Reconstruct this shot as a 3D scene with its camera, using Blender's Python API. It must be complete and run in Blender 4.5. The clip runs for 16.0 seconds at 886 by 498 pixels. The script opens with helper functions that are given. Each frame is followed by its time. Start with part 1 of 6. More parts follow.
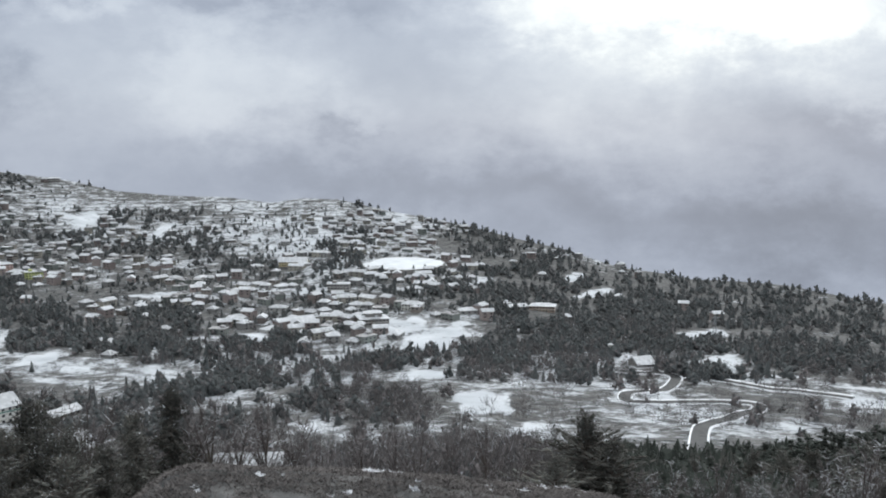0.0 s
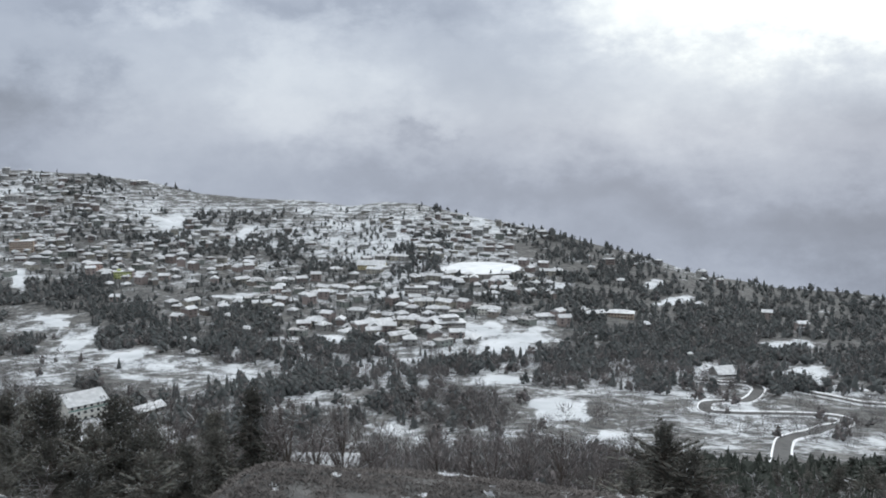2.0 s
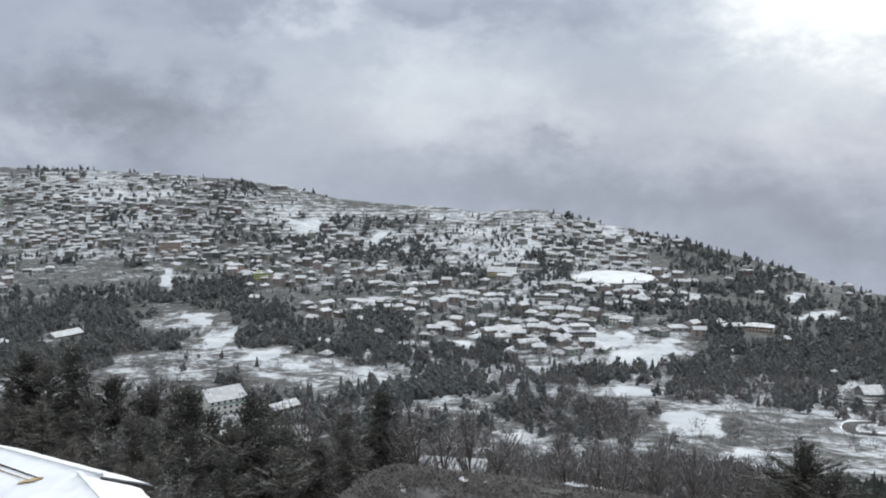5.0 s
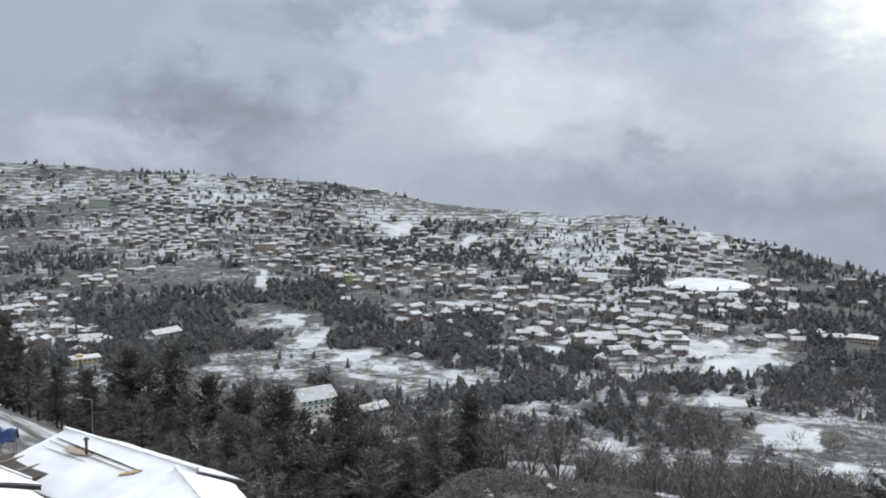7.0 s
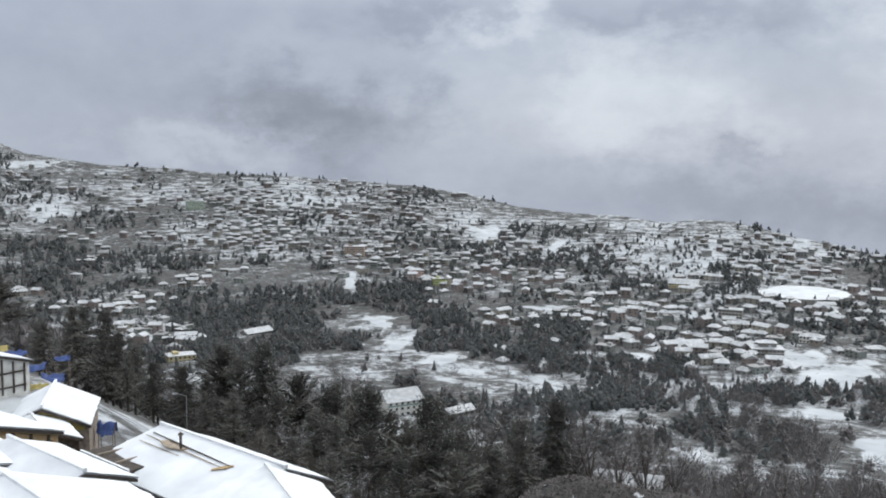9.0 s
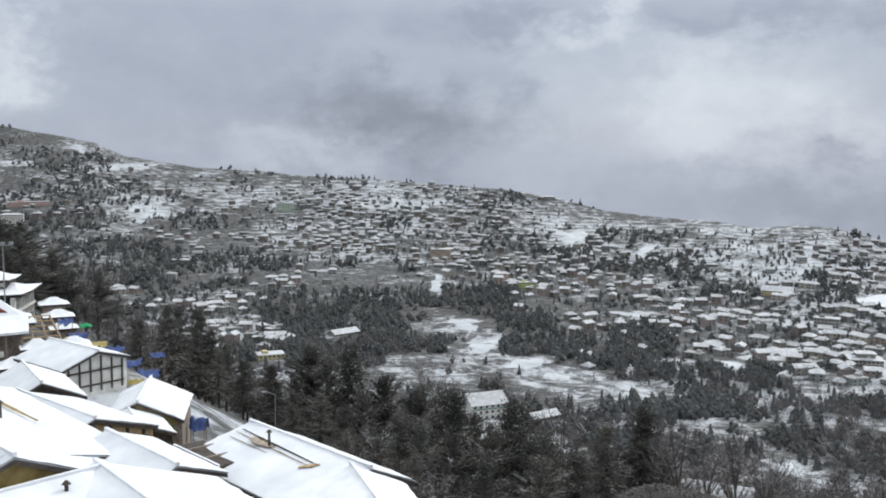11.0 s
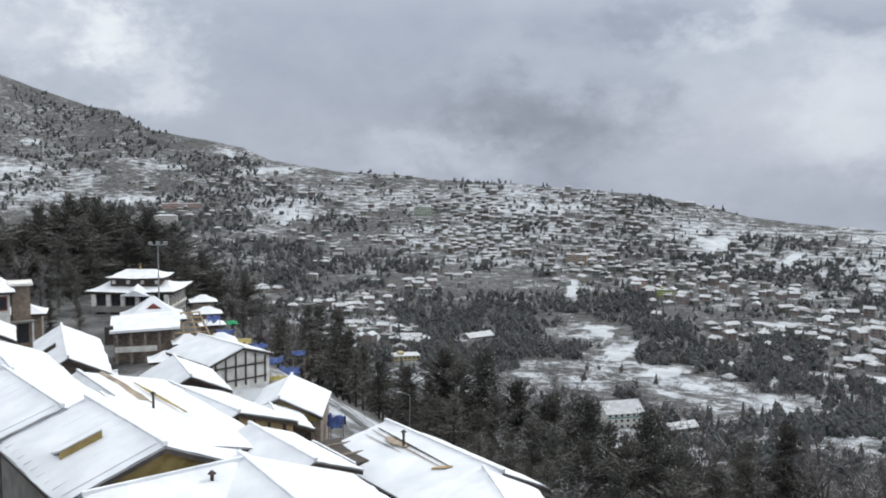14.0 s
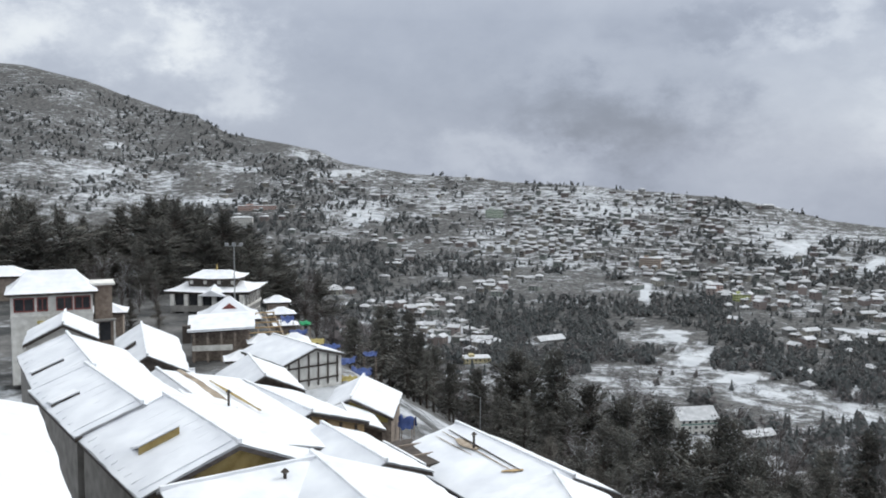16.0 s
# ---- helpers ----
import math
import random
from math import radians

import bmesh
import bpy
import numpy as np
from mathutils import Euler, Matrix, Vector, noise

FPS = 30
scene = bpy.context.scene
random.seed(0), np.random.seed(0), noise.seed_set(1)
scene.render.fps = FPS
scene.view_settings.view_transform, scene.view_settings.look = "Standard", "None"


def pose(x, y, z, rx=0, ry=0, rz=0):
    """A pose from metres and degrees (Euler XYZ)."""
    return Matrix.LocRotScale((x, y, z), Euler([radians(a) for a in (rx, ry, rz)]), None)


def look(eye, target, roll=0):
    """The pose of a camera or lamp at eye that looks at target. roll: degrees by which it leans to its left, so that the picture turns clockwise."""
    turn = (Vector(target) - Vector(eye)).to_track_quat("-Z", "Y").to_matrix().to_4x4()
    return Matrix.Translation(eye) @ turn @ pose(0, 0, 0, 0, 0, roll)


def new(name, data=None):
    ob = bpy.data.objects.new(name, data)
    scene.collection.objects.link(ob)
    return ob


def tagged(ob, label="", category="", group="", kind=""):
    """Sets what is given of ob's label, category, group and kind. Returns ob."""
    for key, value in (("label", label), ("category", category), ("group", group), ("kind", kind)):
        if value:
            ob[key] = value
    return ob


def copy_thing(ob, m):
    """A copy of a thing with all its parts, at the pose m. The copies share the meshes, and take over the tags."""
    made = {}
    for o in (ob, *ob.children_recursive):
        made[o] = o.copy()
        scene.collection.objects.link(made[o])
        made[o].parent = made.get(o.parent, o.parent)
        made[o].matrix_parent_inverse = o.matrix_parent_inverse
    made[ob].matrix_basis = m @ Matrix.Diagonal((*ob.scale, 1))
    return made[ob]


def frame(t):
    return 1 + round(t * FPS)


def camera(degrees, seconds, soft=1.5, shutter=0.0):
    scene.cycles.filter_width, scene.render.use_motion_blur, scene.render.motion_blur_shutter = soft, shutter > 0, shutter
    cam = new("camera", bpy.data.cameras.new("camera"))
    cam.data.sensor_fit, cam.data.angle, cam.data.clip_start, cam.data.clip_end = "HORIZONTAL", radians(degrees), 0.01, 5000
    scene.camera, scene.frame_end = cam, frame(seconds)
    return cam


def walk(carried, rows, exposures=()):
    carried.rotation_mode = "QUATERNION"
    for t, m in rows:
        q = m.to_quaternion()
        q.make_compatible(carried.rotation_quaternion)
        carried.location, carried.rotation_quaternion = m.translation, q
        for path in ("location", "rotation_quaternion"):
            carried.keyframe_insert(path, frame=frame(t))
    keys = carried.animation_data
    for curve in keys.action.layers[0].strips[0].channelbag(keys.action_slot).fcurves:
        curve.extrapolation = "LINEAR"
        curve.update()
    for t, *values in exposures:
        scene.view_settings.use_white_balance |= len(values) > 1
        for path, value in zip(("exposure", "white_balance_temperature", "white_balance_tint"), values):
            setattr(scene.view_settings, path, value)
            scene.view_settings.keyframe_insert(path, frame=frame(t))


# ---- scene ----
import itertools

# ---------------------------------------------------------------- camera: a slow pan to the left from one spot
PAN = [
    (0.0, 0.0, -6.998, -0.004), (0.5, 1.063, -6.932, -0.031), (1.0, 2.146, -6.864, -0.056), (1.5, 3.306, -6.797, -0.078),
    (2.0, 4.69, -6.73, -0.098), (2.5, 5.957, -6.663, -0.116), (3.0, 7.335, -6.596, -0.134), (3.5, 8.583, -6.531, -0.151),
    (4.0, 9.922, -6.467, -0.167), (6.5, 16.671, -6.166, -0.249), (7.0, 18.058, -6.111, -0.266), (7.5, 19.342, -6.058, -0.283),
    (8.0, 20.781, -6.008, -0.3), (8.5, 22.1, -5.959, -0.317), (9.0, 23.352, -5.912, -0.334), (11.5, 30.042, -5.707, -0.402)]
PAN += [
    (12.0, 31.578, -5.671, -0.409), (12.5, 32.966, -5.637, -0.414), (13.0, 34.389, -5.604, -0.414), (13.5, 35.575, -5.572, -0.411),
    (14.0, 36.742, -5.542, -0.402), (14.5, 37.923, -5.512, -0.387), (15.0, 38.984, -5.483, -0.365), (15.5, 39.986, -5.454, -0.337),
    (16.0, 41.051, -5.425, -0.299)]
cam = camera(49.91, 16.0, soft=1.9)
walk(cam, [(t, pose(0, 0, 0, 0, 0, yaw) @ pose(0, 0, 0, 90 + tilt) @ pose(0, 0, 0, 0, 0, -roll)) for t, yaw, tilt, roll in PAN],
     exposures=[(0.0, 0.0, 6350, 6), (16.0, 0.0, 6400, 7)])

# ---------------------------------------------------------------- world: broken cloud over the valley, sun behind it
SUN_AZ, SUN_EL = -18.0, 34.0          # degrees; azimuth counts to the left of +y
world = bpy.data.worlds.new("overcast_sky")
scene.world = world
world.use_nodes = True
wt = world.node_tree
wt.nodes.clear()


def wn(kind, **inputs):
    n = wt.nodes.new(kind)
    for k, v in inputs.items():
        n.inputs[int(k[1:])].default_value = v
    return n


def wm(op, a, b=0.0, c=0.0):
    n = wt.nodes.new("ShaderNodeMath")
    n.operation = op
    for i, v in enumerate((a, b, c)):
        if isinstance(v, (int, float)):
            n.inputs[i].default_value = v
        else:
            wt.links.new(v, n.inputs[i])
    return n.outputs[0]


geo = wt.nodes.new("ShaderNodeTexCoord")
sep = wt.nodes.new("ShaderNodeSeparateXYZ")
wt.links.new(geo.outputs["Generated"], sep.inputs[0])
DX, DY, DZ = sep.outputs
azim = wm("MULTIPLY", wm("ARCTAN2", wm("MULTIPLY", DX, -1.0), DY), 57.2958)
elev = wm("MULTIPLY", wm("ARCSINE", DZ), 57.2958)


def wnoise(scale, detail, rough, stretch=1.6, shift=0.0, warp=0.0):
    m = wt.nodes.new("ShaderNodeMapping")
    m.inputs["Scale"].default_value = (scale, scale, scale * stretch)
    m.inputs["Location"].default_value = (shift, shift * 0.7, shift * 1.3)
    wt.links.new(geo.outputs["Generated"], m.inputs[0])
    n = wt.nodes.new("ShaderNodeTexNoise")
    n.inputs["Scale"].default_value = 1.0
    n.inputs["Detail"].default_value = detail
    n.inputs["Roughness"].default_value = rough
    n.inputs["Distortion"].default_value = warp
    wt.links.new(m.outputs[0], n.inputs["Vector"])
    return n.outputs["Fac"]


# billowing edges: the cloud masses are bent by two scales of noise
az_w = wm("ADD", azim, wm("MULTIPLY_ADD", wnoise(11, 7, 0.62, shift=3.0), 15.0, -7.5))
el_w = wm("ADD", elev, wm("MULTIPLY_ADD", wnoise(11, 7, 0.62, shift=8.0), 9.0, -4.5))


def mass(a, e, sa, se, gain):
    """One soft cloud mass (or gap) at azimuth a and elevation e."""
    u = wm("DIVIDE", wm("SUBTRACT", az_w, a), sa)
    v = wm("DIVIDE", wm("SUBTRACT", el_w, e), se)
    r = wm("MULTIPLY_ADD", u, u, wm("MULTIPLY", v, v))
    return wm("MULTIPLY", wm("EXPONENT", wm("MULTIPLY", wm("POWER", r, 1.2), -1.0)), gain)


fog = wm("MULTIPLY_ADD", wnoise(5, 7, 0.58, 2.0, 1.0, 0.3), 0.12, 0.415)
fine = wm("MULTIPLY_ADD", wnoise(20, 6, 0.6, 1.3, 5.0, 0.2), 0.09, -0.045)
light = wm("ADD", fog, fine)
for a, e, sa, se, gain in (
        (-15, 8.0, 12, 2.6, 0.85),     # the sun's glare through thin cloud
        (-13, 5.0, 10, 2.5, 0.16),
        (-27, 3.5, 8, 3.0, 0.16),
        (-8, 2.0, 8, 2.6, 0.10),
        (13, 2.2, 7, 2.6, 0.15),       # pale bank ahead of the massif
        (16, 5.0, 5, 1.8, 0.10),
        (20, 7.4, 2.6, 1.2, 0.22),
        (55.5, 6.6, 3.6, 1.7, 0.34),   # white heads over the mountain
        (53, 3.6, 2.4, 1.5, 0.20),
        (65, 7.2, 4.0, 2.4, 0.28),
        (38, 0.0, 6, 1.2, 0.10),
        (11, 4.0, 7, 4.5, 0.07),
        (-10, 3.0, 14, 5, 0.06),
        (62, 6.0, 6, 4, 0.08),
        (28, 5.5, 8, 2.2, 0.05),
        (24, 5.6, 2.2, 2.6, 0.05),
        (22, 2.0, 3.0, 4.5, 0.05),
        (22, 6.5, 6.0, 2.6, -0.06),
        (30.5, 1.8, 5.0, 2.8, -0.16),  # the dark massif inside the cloud
        (35, 3.6, 4.5, 1.6, -0.06),
        (41, 4.6, 5, 2.6, -0.03),
        (62, 5.6, 2.0, 1.5, -0.10),
        (6, 0.1, 1.5, 0.6, -0.09),
        (8, 7.6, 7, 1.2, -0.10),
        (24, 7.8, 4, 1.0, -0.08),
        (-20, -5.5, 14, 2.8, -0.16),   # grey murk along the spur
        (2, -3.2, 12, 1.8, -0.09),
        (-25, 0.4, 4.5, 1.6, -0.12)):
    light = wm("ADD", light, mass(a, e, sa, se, gain))
# the deck grows brighter towards the zenith and over the sun
zen = wm("MULTIPLY", wm("POWER", wm("MAXIMUM", wm("SUBTRACT", DZ, 0.14), 0.0), 0.8), 1.2)
light = wm("MAXIMUM", wm("ADD", light, zen), 0.12)
ramp = wt.nodes.new("ShaderNodeValToRGB")
ramp.color_ramp.elements[0].position, ramp.color_ramp.elements[0].color = 0.12, (0.85, 0.93, 1.17, 1)
ramp.color_ramp.elements[1].position, ramp.color_ramp.elements[1].color = 0.9, (0.98, 1.0, 1.03, 1)
mid = ramp.color_ramp.elements.new(0.42)
mid.color = (0.875, 0.95, 1.165, 1)
wt.links.new(light, ramp.inputs[0])
sky = wt.nodes.new("ShaderNodeTexSky")
sky.sky_type, sky.sun_disc = "NISHITA", False
sky.sun_elevation, sky.sun_rotation = radians(SUN_EL), radians(-SUN_AZ)
bg_cloud, bg_sky = wt.nodes.new("ShaderNodeBackground"), wt.nodes.new("ShaderNodeBackground")
wt.links.new(ramp.outputs[0], bg_cloud.inputs[0])
wt.links.new(light, bg_cloud.inputs[1])
wt.links.new(sky.outputs[0], bg_sky.inputs[0])
bg_sky.inputs[1].default_value = 0.004
add, out = wt.nodes.new("ShaderNodeAddShader"), wt.nodes.new("ShaderNodeOutputWorld")
wt.links.new(bg_cloud.outputs[0], add.inputs[0])
wt.links.new(bg_sky.outputs[0], add.inputs[1])
wt.links.new(add.outputs[0], out.inputs[0])

sun = new("sun", bpy.data.lights.new("sun", "SUN"))
sun.data.energy, sun.data.angle, sun.data.color = 1.75, radians(11), (1.0, 0.98, 0.96)
sa, se = radians(SUN_AZ), radians(SUN_EL)
sun.matrix_world = look((-math.sin(sa) * math.cos(se) * 100, math.cos(sa) * math.cos(se) * 100, math.sin(se) * 100), (0, 0, 0))


# ---------------------------------------------------------------- materials
def surface(name, dark, pale, scale=4.0, rough=0.85, bump=0.3, bump_scale=None, spread=0.0, detail=6.0, patch=0.25, coord="Object", stretch=(1, 1, 1), metal=0.0):
    """A dull surface: two colours mixed by noise at two scales, fine relief, and a spread of tone from object to object."""
    m = bpy.data.materials.new(name)
    m.use_nodes = True
    nt = m.node_tree
    b = nt.nodes["Principled BSDF"]
    b.inputs["Roughness"].default_value, b.inputs["Metallic"].default_value = rough, metal
    b.inputs["Specular IOR Level"].default_value = 0.12 if rough > 0.65 else 0.4
    tc, mp = nt.nodes.new("ShaderNodeTexCoord"), nt.nodes.new("ShaderNodeMapping")
    mp.inputs["Scale"].default_value = stretch
    nt.links.new(tc.outputs[coord], mp.inputs[0])
    fine, wide = nt.nodes.new("ShaderNodeTexNoise"), nt.nodes.new("ShaderNodeTexNoise")
    fine.inputs["Scale"].default_value, fine.inputs["Detail"].default_value = scale, detail
    wide.inputs["Scale"].default_value, wide.inputs["Detail"].default_value = scale * 0.13, 3.0
    mix = nt.nodes.new("ShaderNodeMath")
    mix.operation = "MULTIPLY_ADD"
    mix.inputs[1].default_value = 1 - patch
    mul = nt.nodes.new("ShaderNodeMath")
    mul.operation = "MULTIPLY"
    mul.inputs[1].default_value = patch
    for n in (fine, wide):
        nt.links.new(mp.outputs[0], n.inputs["Vector"])
    nt.links.new(wide.outputs[0], mul.inputs[0])
    nt.links.new(fine.outputs[0], mix.inputs[0])
    nt.links.new(mul.outputs[0], mix.inputs[2])
    cr = nt.nodes.new("ShaderNodeValToRGB")
    cr.color_ramp.elements[0].position, cr.color_ramp.elements[0].color = 0.32, (*dark, 1)
    cr.color_ramp.elements[1].position, cr.color_ramp.elements[1].color = 0.66, (*pale, 1)
    nt.links.new(mix.outputs[0], cr.inputs[0])
    colour = cr.outputs[0]
    if spread:
        info, hsv = nt.nodes.new("ShaderNodeObjectInfo"), nt.nodes.new("ShaderNodeHueSaturation")
        rng = nt.nodes.new("ShaderNodeMapRange")
        rng.inputs[3].default_value, rng.inputs[4].default_value = 1 - spread, 1 + spread
        nt.links.new(info.outputs["Random"], rng.inputs[0])
        nt.links.new(rng.outputs[0], hsv.inputs["Value"])
        nt.links.new(colour, hsv.inputs["Color"])
        colour = hsv.outputs[0]
    nt.links.new(colour, b.inputs["Base Color"])
    if bump:
        bp, bn = nt.nodes.new("ShaderNodeBump"), nt.nodes.new("ShaderNodeTexNoise")
        bn.inputs["Scale"].default_value, bn.inputs["Detail"].default_value = bump_scale or scale * 2, 5.0
        nt.links.new(mp.outputs[0], bn.inputs["Vector"])
        bp.inputs["Strength"].default_value = bump
        nt.links.new(bn.outputs[0], bp.inputs["Height"])
        nt.links.new(bp.outputs[0], b.inputs["Normal"])
    return m


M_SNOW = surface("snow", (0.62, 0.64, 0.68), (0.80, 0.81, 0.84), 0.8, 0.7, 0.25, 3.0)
# Slightly greyer than M_SNOW; the default for left roof slopes.
M_SNOW_GREY = surface("grey_snow", (0.58, 0.60, 0.65), (0.76, 0.78, 0.82), 0.5, 0.6, 0.15, 2.0)
# Far roof snow, greyed in its colour in place of distance haze.
M_ROOF_SNOW = surface("hazed_snow_roof", (0.36, 0.37, 0.39), (0.60, 0.61, 0.63), 0.35, 0.75, 0.2, spread=0.12)
M_ROOF_OLD = surface("weathered_roof_sheet", (0.16, 0.155, 0.15), (0.42, 0.42, 0.43), 0.5, 0.7, 0.2, spread=0.2)
M_SHEET = surface("corrugated_sheet", (0.28, 0.29, 0.31), (0.42, 0.43, 0.45), 1.2, 0.45, 0.1, metal=0.4)
M_RUST = surface("rusty_sheet", (0.15, 0.11, 0.08), (0.42, 0.36, 0.29), 2.5, 0.7, 0.2)
M_EAVE = surface("dark_eave_timber", (0.045, 0.04, 0.038), (0.10, 0.085, 0.075), 3.0, 0.8, 0.3)
M_OCHRE = surface("ochre_board", (0.22, 0.16, 0.06), (0.40, 0.31, 0.14), 2.0, 0.8, 0.2)
M_TAN = surface("tan_plank", (0.35, 0.24, 0.13), (0.55, 0.42, 0.25), 2.0, 0.8, 0.2)
M_WHITEWASH = surface("whitewashed_wall", (0.50, 0.49, 0.46), (0.76, 0.75, 0.72), 1.4, 0.9, 0.25)
M_MAROON = surface("maroon_paint", (0.16, 0.05, 0.045), (0.27, 0.10, 0.09), 2.0, 0.7, 0.2)
M_GREYWALL = surface("grey_plaster", (0.16, 0.155, 0.15), (0.30, 0.29, 0.28), 1.2, 0.9, 0.3)
M_BRICKWALL = surface("brown_block_wall", (0.17, 0.13, 0.11), (0.30, 0.25, 0.21), 2.2, 0.9, 0.3)
M_TIMBER = surface("grey_timber", (0.16, 0.13, 0.11), (0.33, 0.28, 0.24), 3.0, 0.8, 0.2)
M_PANE_SHADE = surface("dark_pane_and_shade", (0.02, 0.022, 0.026), (0.05, 0.052, 0.06), 1.0, 0.15, 0.0)
M_BLUE = surface("blue_tarpaulin", (0.018, 0.035, 0.13), (0.045, 0.085, 0.26), 0.8, 0.5, 0.5, 1.5)
M_YELLOW = surface("yellow_tarpaulin", (0.26, 0.21, 0.06), (0.48, 0.40, 0.15), 0.8, 0.5, 0.4, 1.5)
M_GREEN = surface("green_tarpaulin", (0.02, 0.25, 0.10), (0.05, 0.42, 0.18), 0.8, 0.5, 0.4, 1.5)
M_BARK = surface("bark", (0.05, 0.042, 0.038), (0.11, 0.095, 0.085), 6.0, 0.95, 0.6)
# Juniper needles are lightened too; haze over the darks is in the colour.
M_NEEDLE = surface("juniper_needles", (0.072, 0.074, 0.070), (0.125, 0.127, 0.116), 0.9, 0.9, 0.2, spread=0.45)
M_NEEDLE_B = surface("brown_green_needles", (0.080, 0.072, 0.066), (0.150, 0.136, 0.122), 0.9, 0.9, 0.2, spread=0.45)
# Base colour raised to stand in for haze over the far woods.
M_WOOD_HAZED = surface("hazed_winter_wood", (0.060, 0.066, 0.068), (0.110, 0.118, 0.119), 0.05, 0.95, 0.0)
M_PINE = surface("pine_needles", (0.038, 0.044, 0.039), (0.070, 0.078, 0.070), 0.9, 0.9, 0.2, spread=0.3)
M_TWIG = surface("bare_twigs", (0.100, 0.090, 0.091), (0.190, 0.172, 0.173), 0.4, 0.95, 0.0)
M_TWIG_SNOW = surface("snow_dusted_twigs", (0.34, 0.35, 0.37), (0.62, 0.63, 0.66), 0.4, 0.9, 0.0)
M_STEEL = surface("galvanised_steel", (0.25, 0.26, 0.27), (0.40, 0.41, 0.42), 4.0, 0.5, 0.1, metal=0.5)
M_GRASS = surface("dead_grass", (0.085, 0.078, 0.076), (0.165, 0.150, 0.146), 1.2, 0.95, 0.8, 3.0, stretch=(1, 1, 2.5))


def ground_material():
    """Brown scrub and earth under broken snow; the snow's own cover comes from the ground's 'snow' attribute, its edges from noise."""
    m = bpy.data.materials.new("snowy_hillside")
    m.use_nodes = True
    nt = m.node_tree
    b = nt.nodes["Principled BSDF"]
    b.inputs["Roughness"].default_value, b.inputs["Specular IOR Level"].default_value = 0.9, 0.12
    tc = nt.nodes.new("ShaderNodeTexCoord")

    def noise_at(scale, detail, stretch=(1, 1, 1), rough=0.6):
        mp, n = nt.nodes.new("ShaderNodeMapping"), nt.nodes.new("ShaderNodeTexNoise")
        mp.inputs["Scale"].default_value = stretch
        nt.links.new(tc.outputs["Object"], mp.inputs[0])
        nt.links.new(mp.outputs[0], n.inputs["Vector"])
        n.inputs["Scale"].default_value, n.inputs["Detail"].default_value, n.inputs["Roughness"].default_value = scale, detail, rough
        return n.outputs[0]

    def math(op, a, c, d=0.0):
        n = nt.nodes.new("ShaderNodeMath")
        n.operation = op
        for i, v in enumerate((a, c, d)):
            if isinstance(v, (int, float)):
                n.inputs[i].default_value = v
            else:
                nt.links.new(v, n.inputs[i])
        return n.outputs[0]

    at = nt.nodes.new("ShaderNodeAttribute")
    at.attribute_name = "snow"
    cover = at.outputs["Fac"]
    grain = math("ADD", math("MULTIPLY", noise_at(0.055, 8, (1, 1, 4), 0.72), 0.62), math("MULTIPLY", noise_at(0.30, 6, (1, 1, 2), 0.7), 0.38))
    edge = math("SUBTRACT", math("ADD", cover, math("MULTIPLY_ADD", grain, 3.4, -1.7)), 0.5)
    mask = nt.nodes.new("ShaderNodeMapRange")
    mask.interpolation_type = "SMOOTHSTEP"
    mask.inputs[1].default_value, mask.inputs[2].default_value = -0.18, 0.30
    nt.links.new(edge, mask.inputs[0])
    earth = nt.nodes.new("ShaderNodeValToRGB")
    earth.color_ramp.elements[0].position, earth.color_ramp.elements[0].color = 0.40, (0.040, 0.042, 0.043, 1)
    earth.color_ramp.elements[1].position, earth.color_ramp.elements[1].color = 0.62, (0.150, 0.146, 0.145, 1)
    nt.links.new(noise_at(0.13, 9, (1, 1, 2), 0.74), earth.inputs[0])
    # Hillside snow is greyer than roof snow: haze put into its colour.
    white = nt.nodes.new("ShaderNodeValToRGB")
    white.color_ramp.elements[0].position, white.color_ramp.elements[0].color = 0.3, (0.36, 0.38, 0.41, 1)
    white.color_ramp.elements[1].position, white.color_ramp.elements[1].color = 0.7, (0.56, 0.58, 0.61, 1)
    nt.links.new(noise_at(0.03, 6), white.inputs[0])
    mix = nt.nodes.new("ShaderNodeMix")
    mix.data_type = "RGBA"
    nt.links.new(mask.outputs[0], mix.inputs[0])
    nt.links.new(earth.outputs[0], mix.inputs[6])
    nt.links.new(white.outputs[0], mix.inputs[7])
    nt.links.new(mix.outputs[2], b.inputs["Base Color"])
    bp = nt.nodes.new("ShaderNodeBump")
    bp.inputs["Strength"].default_value, bp.inputs["Distance"].default_value = 0.5, 0.6
    nt.links.new(noise_at(0.4, 7), bp.inputs["Height"])
    nt.links.new(bp.outputs[0], b.inputs["Normal"])
    return m


M_GROUND = ground_material()


# ---------------------------------------------------------------- the lie of the land
def fbm(x, y, scale, octaves=4, seed=0):
    """Smooth value noise in numpy, about -1 to 1."""
    x, y = np.asarray(x, float) / scale, np.asarray(y, float) / scale
    total, amp, norm = 0.0, 1.0, 0.0
    for o in range(octaves):
        xi, yi = np.floor(x).astype(np.int64), np.floor(y).astype(np.int64)
        u, v = x - xi, y - yi
        u, v = u * u * (3 - 2 * u), v * v * (3 - 2 * v)

        def lattice(i, j):
            h = (i * 374761393 + j * 668265263 + (seed + o) * 974634777) & 0x7FFFFFFF
            h = ((h ^ (h >> 13)) * 1274126177) & 0x7FFFFFFF
            return (h ^ (h >> 16)) % 65536 / 32768.0 - 1.0
        a = lattice(xi, yi) * (1 - u) + lattice(xi + 1, yi) * u
        c = lattice(xi, yi + 1) * (1 - u) + lattice(xi + 1, yi + 1) * u
        total, norm = total + amp * (a * (1 - v) + c * v), norm + amp
        x, y, amp = x * 2.03 + 11.3, y * 2.03 + 5.7, amp * 0.5
    return total / norm


